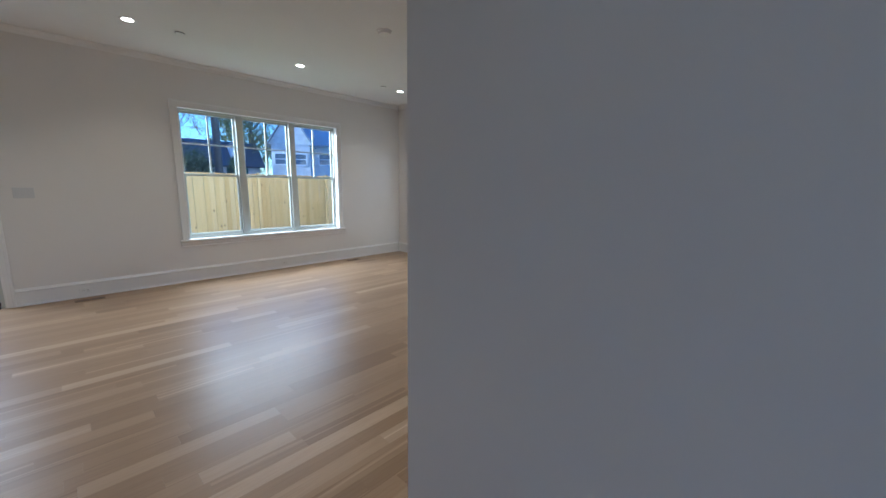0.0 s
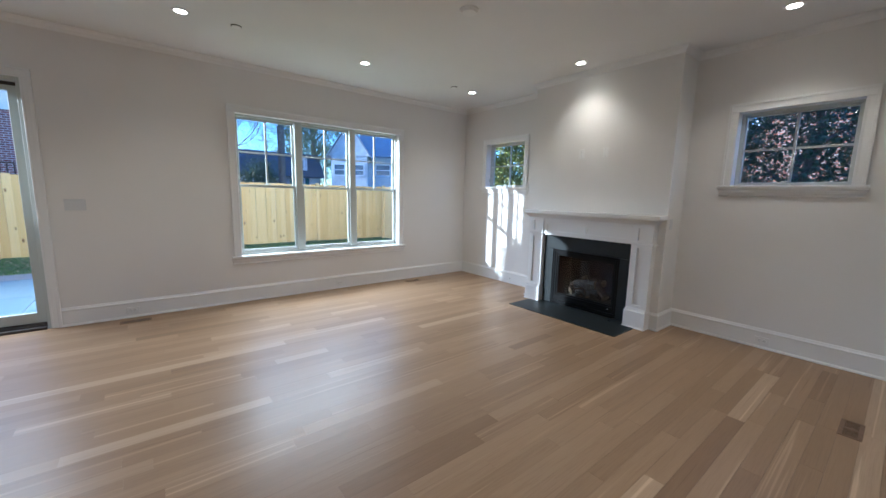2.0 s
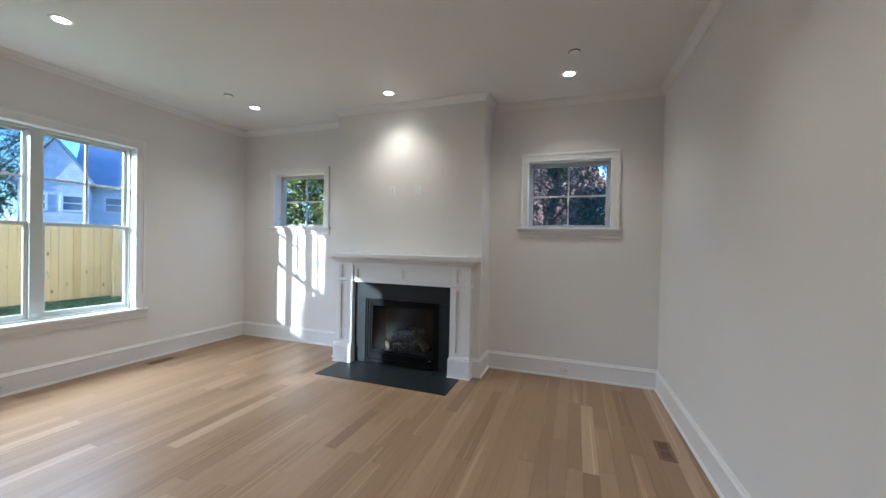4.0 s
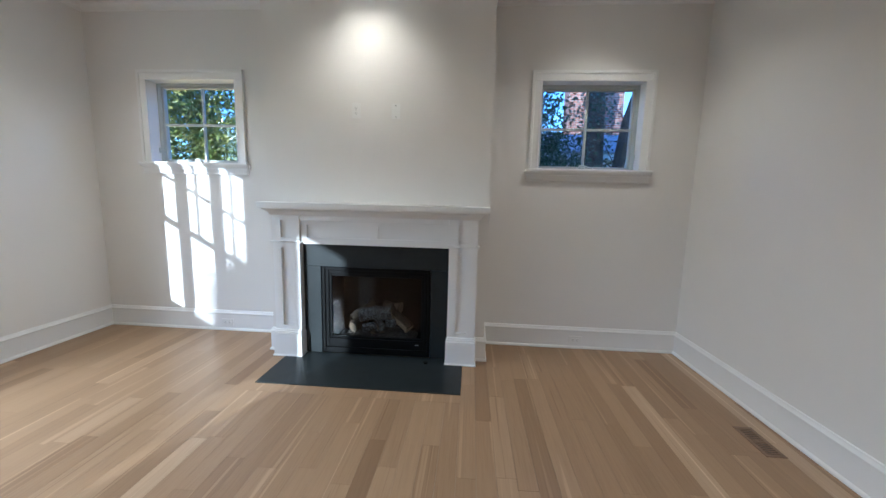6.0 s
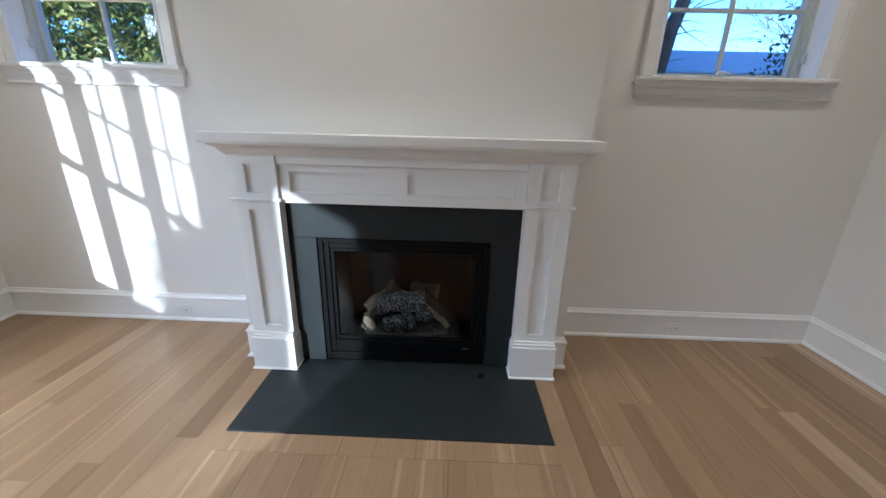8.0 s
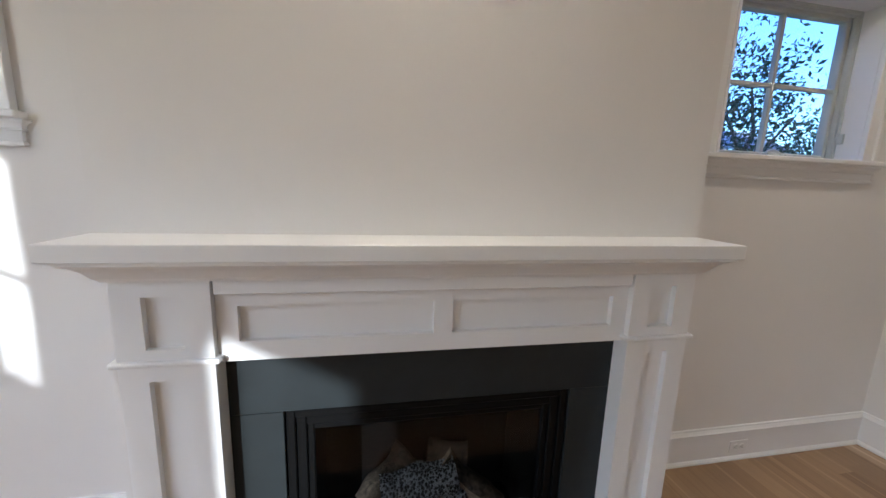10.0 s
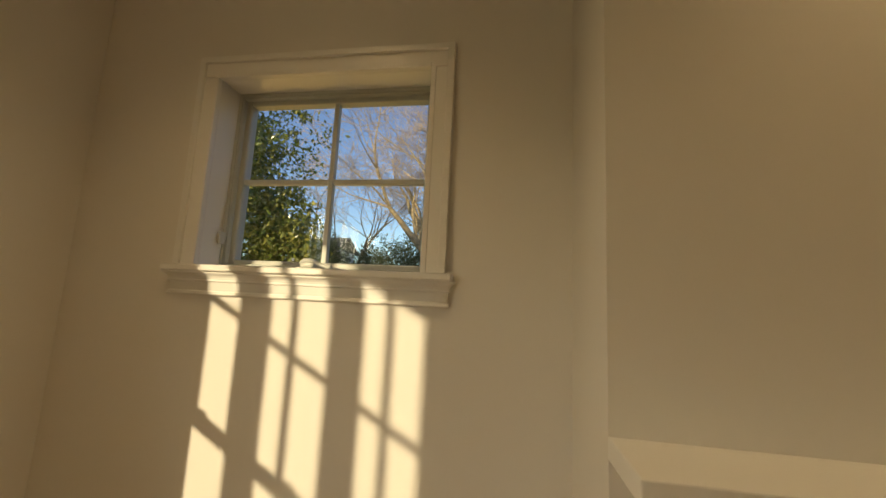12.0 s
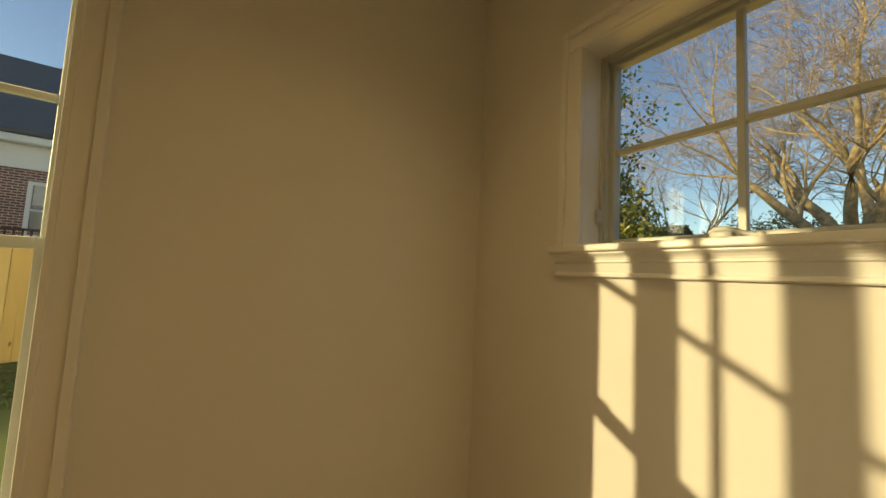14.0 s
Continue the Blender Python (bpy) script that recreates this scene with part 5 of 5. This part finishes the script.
slab("roof", [(-7.1, 31.21, 4.7), (-2.2, 31.21, 4.7), (-2.2, 34.3, 3.0), (-7.1, 34.3, 3.0)], 0.12, SHINGLE, rh)

# unseen block beyond the patio, south of the room, added to stop the door's sun
sun_block = tagged(pbox("wall_sun_block", (-8.33, XL - WT - 0.01, -9.5, -6.0, GZ, 5.6), SIDING, None, bevel=0), "white sided unseen block added to keep sun off the patio door", "wall", kind="structure")

# ---- trees and shrubs ----
bare_tree((-7.7, 24.0, GZ), 16.0, 21, "large bare spreading tree with pale twigs", girth=0.46, fork=0.17, stems=6, depth=6, spread=0.64, shoots=(5, 4, 5, 4, 3), bark=plain("tan_bark", (0.50, 0.365, 0.22), 0.95, 0.0, 6.0, 0.4, 0.8),
          leans=[(-0.72, -0.1, 1.0), (-0.36, 0.35, 1.0), (-0.10, -0.3, 1.0), (0.12, 0.3, 1.0), (0.34, -0.2, 1.0), (0.75, 0.1, 1.0)])
bare_tree((-14.3, 27.5, GZ), 12.5, 5, "slender bare tree with pale twigs", girth=0.22, fork=0.24, depth=5, stems=3, spread=0.55)
bare_tree((-24.5, 7.0, GZ), 13.0, 33, "tall bare tree with a straight grey trunk", girth=0.20, fork=0.42, depth=5, stems=3, twig=BARK_D, bark=BARK_G)
bare_tree((-40.0, 6.0, GZ), 14.0, 41, "bare dark tree behind the houses", "bare background trees", girth=0.24, fork=0.2, twig=BARK_D, bark=BARK_D, depth=6, stems=4)
bare_tree((-38.5, 0.5, GZ), 15.0, 43, "bare dark tree behind the houses", "bare background trees", girth=0.24, fork=0.2, twig=BARK_D, bark=BARK_D, depth=6, stems=4)
bare_tree((-40.0, 13.5, GZ), 13.0, 47, "bare dark tree behind the houses", "bare background trees", girth=0.24, fork=0.2, twig=BARK_D, bark=BARK_D, depth=6, stems=4)
bare_tree((8.5, 17.0, GZ), 9.0, 51, "bare dark tree near the garage", girth=0.2, fork=0.2, twig=BARK_D, bark=BARK_D)
bare_tree((9.5, 30.0, GZ), 9.5, 53, "sunlit orange-brown bare tree beyond the garage", girth=0.2, fork=0.2, twig=plain("russet_twigs", (0.48, 0.21, 0.11), 0.9), stems=4)
evergreen((-12.9, 12.6, GZ), (2.72, 2.72, 4.3), 61, "broad evergreen magnolia with glossy yellow-green leaves", MAGNOLIA, 0.155, 980, 52, 0.22, lift=0.1, trunk_r=0.22)
evergreen((-10.05, 12.9, GZ), (1.05, 1.0, 2.0), 62, "smaller evergreen magnolia with glossy leaves", MAGNOLIA, 0.15, 230, 44, 0.18, lift=0.1, trunk_r=0.10)
evergreen((-2.15, 9.0, GZ), (1.40, 1.1, 2.05), 63, "dense dark holly with glossy leaves", HOLLY, 0.075, 480, 56, 0.17, lift=0.1, trunk_r=0.10)
evergreen((1.7, 8.5, GZ), (0.75, 0.7, 1.8), 65, "narrow dark holly beside the house", HOLLY, 0.085, 160, 40, 0.18, lift=0.1, trunk_r=0.07)
evergreen((7.4, 11.4, GZ), (1.9, 1.6, 1.7), 67, "rounded bright green evergreen shrub", YEW, 0.10, 260, 40, 0.24, name="shrub", category="shrub", trunk_r=0.06)
for x, y, rx, rz, sd in ((-10.4, 25.5, 2.0, 2.7, 71), (-12.6, 26.0, 1.5, 2.4, 72), (-8.6, 27.5, 1.6, 2.5, 73), (-14.2, 23.2, 1.3, 2.6, 74), (-5.0, 26.8, 1.2, 2.9, 75)):
    evergreen((x, y, GZ), (rx, rx, rz), sd, "dark evergreen shrub along the far border", YEW, 0.15, 260, 44, 0.26, name="shrub", category="shrub", trunk_r=0.07)
evergreen((-36.0, 13.0, GZ), (3.0, 3.0, 5.0), 81, "tall open pine with yellow-green needles", PINEGREEN, 0.32, 260, 40, 0.55, lift=1.2, trunk_r=0.25, aspect=0.2)
evergreen((-27.5, 6.6, GZ), (1.5, 1.5, 1.8), 83, "dark rounded leafless shrub mound", HOLLY, 0.16, 160, 40, 0.28, name="shrub", category="shrub", trunk_r=0.07)
evergreen((-30.5, 9.6, GZ), (0.5, 0.5, 1.7), 85, "small dark conical evergreen", HOLLY, 0.12, 90, 36, 0.14, shape="cone", name="shrub", category="shrub", trunk_r=0.05)
# two evergreens out of view, added to shape the low sun on the fireplace wall
evergreen((-8.85, -4.1, GZ), (0.75, 0.6, 1.50), 87, "unseen conical evergreen added at the patio edge to cut the sun", YEW, 0.10, 420, 44, 0.13, shape="cone", name="shrub", category="shrub", trunk_r=0.06)
evergreen((-8.15, -4.3, GZ), (1.1, 0.5, 1.10), 89, "unseen clipped hedge added at the patio edge to cut the low sun", YEW, 0.10, 420, 44, 0.16, name="shrub", category="shrub", trunk_r=0.06)

# leaning trunks outside the small window
BARK_BROWN = plain("brown_bark", (0.105, 0.072, 0.046), 0.95, 0.0, 9.0, 0.4, 0.8)
for nm, at_, tip, r0, lab in (("tree", (0.28, 11.85, GZ), (0.52, 11.9, 9.0), 0.24, "ivy-dark upright tree trunk outside the window"), ("tree", (0.46, 11.6, GZ), (2.25, 11.7, 9.0), 0.135, "slender leaning tree trunk outside the window")):
    root = thing(nm, at_, lab, "tree")
    r = random.Random(int(at_[0] * 100))
    vs, fs = [], []
    o, t = Vector((0, 0, 0)), Vector(tip) - Vector(at_)
    tube(vs, fs, [o.lerp(t, i / 8) + Vector((r.gauss(0, 0.05), r.gauss(0, 0.05), 0)) * (i > 0) for i in range(9)], [r0 * (1.2 - 0.07 * i) for i in range(9)], 10)
    me = bpy.data.meshes.new("trunk")
    me.from_pydata([tuple(q) for q in vs], [], fs)
    me.materials.append(BARK_BROWN)
    ob = new("trunk", me)
    ob.parent = root
    vs, fs = [], []
    for i in range(46):
        p = o.lerp(t, r.uniform(0.15, 1.0))
        d = Vector((r.gauss(0, 1), r.gauss(0, 1), r.gauss(0.2, 0.6))).normalized()
        l = r.uniform(0.6, 1.6)
        tube(vs, fs, [p, p + d * l * 0.5 + Vector((0, 0, 0.1)), p + d * l + Vector((r.gauss(0, 0.2), r.gauss(0, 0.2), 0.1))], [0.018, 0.011, 0.004], 3)
    if r0 > 0.2:
        ii = np.random.RandomState(9)
        tt = ii.uniform(0.02, 0.85, 2600)
        ang = ii.uniform(0, math.tau, 2600)
        rad = r0 * 1.2 + ii.gamma(2.0, 0.05, 2600)
        ivy = np.stack([t.x * tt + rad * np.cos(ang), t.y * tt + rad * np.sin(ang), t.z * tt], 1)
        iv = new("ivy", leaves_mesh("ivy", ivy, 0.075, HOLLY, seed=9, aspect=0.8))
        iv.parent = root
        iv["label"] = "dark climbing ivy leaves"
    me = bpy.data.meshes.new("branches")
    me.from_pydata([tuple(q) for q in vs], [], fs)
    me.materials.append(BARK_BROWN)
    ob = new("branches", me)
    ob.parent = root

# ---- oak boards ----
rng = random.Random(7)
ROW, GAP = 1.478 / 15, 0.0003
NEAR = (-4.95, -0.86, 1.15, 4.40)
meshes = {}


def board_mesh(w, l):
    key = (round(w, 4), round(l, 3))
    if key not in meshes:
        bm = bmesh.new()
        vs = box(bm, 0, w, 0, l, -0.012, 0.0)
        for q in vs[4:]:
            q.co.x += 0.0003 if q.co.x < w / 2 else -0.0003
            q.co.y += 0.0003 if q.co.y < l / 2 else -0.0003
        bmesh.ops.recalc_face_normals(bm, faces=list(bm.faces))
        me = bpy.data.meshes.new("board")
        bm.to_mesh(me)
        bm.free()
        me.materials.append(OAK)
        meshes[key] = me
    return meshes[key]


def boards_in_row(x, w, y0, y1):
    y = y0 - rng.uniform(0, 1.2)
    while y < y1:
        l = round(rng.choice((0.45, 0.6, 0.75, 0.9, 1.05, 1.2, 1.35, 1.5, 1.8)), 2)
        a, b = max(y, y0), min(y + l, y1)
        if b - a > 0.04:
            yield x, w, a, b
        y += l


def in_hearth(x, w, a, b):
    return x + w > MID - 0.735 and x < MID + 0.735 and b > 4.406


far_v, far_f, count = [], [], 0
x = MID - 0.739 - 22 * ROW
while x < XE - 0.02:
    w = min(ROW, XE - x)
    first = max(x, XL + 0.001)
    w -= first - x
    top = YF if x < XN else YE
    for bx, bw, a, b in boards_in_row(first, w, YB, top):
        if in_hearth(bx, bw, a, b):
            if a > 4.15:
                continue
            b = 4.3055
        elif MID - 0.735 < bx + 0.01 < MID + 0.735 and b > 4.15:
            b = 4.3055
        near = NEAR[0] < bx < NEAR[1] and a > NEAR[2] and b < NEAR[3] + 0.9 and count < 300
        if near:
            ob = bpy.data.objects.new("board", board_mesh(bw - GAP, b - a - GAP))
            scene.collection.objects.link(ob)
            ob.location = (bx, a, 0)
            ob.parent = floor
            count += 1
        else:
            k = len(far_v)
            x0, x1, y0, y1 = bx, bx + bw - GAP, a, b - GAP
            far_v += [(x0, y0, 0), (x1, y0, 0), (x1, y1, 0), (x0, y1, 0), (x0, y0, -0.011), (x1, y0, -0.011), (x1, y1, -0.011), (x0, y1, -0.011)]
            far_f += [(k, k + 1, k + 2, k + 3), (k + 4, k + 5, k + 1, k), (k + 5, k + 6, k + 2, k + 1), (k + 6, k + 7, k + 3, k + 2), (k + 7, k + 4, k, k + 3)]
    x += ROW
# border boards round the hearth
for nm, x0, x1, y0, y1 in (("board", MID - 0.739, MID + 0.739, 4.3065, 4.4065), ):
    k = len(far_v)
    far_v += [(x0, y0, 0), (x1, y0, 0), (x1, y1, 0), (x0, y1, 0), (x0, y0, -0.011), (x1, y0, -0.011), (x1, y1, -0.011), (x0, y1, -0.011)]
    far_f += [(k, k + 1, k + 2, k + 3), (k + 4, k + 5, k + 1, k), (k + 5, k + 6, k + 2, k + 1), (k + 6, k + 7, k + 3, k + 2), (k + 7, k + 4, k, k + 3)]
me = bpy.data.meshes.new("more_boards")
me.from_pydata(far_v, [], far_f)
me.materials.append(OAK_FAR)
more = new("more_boards", me)
more.parent = floor
more["kind"] = "stuff"
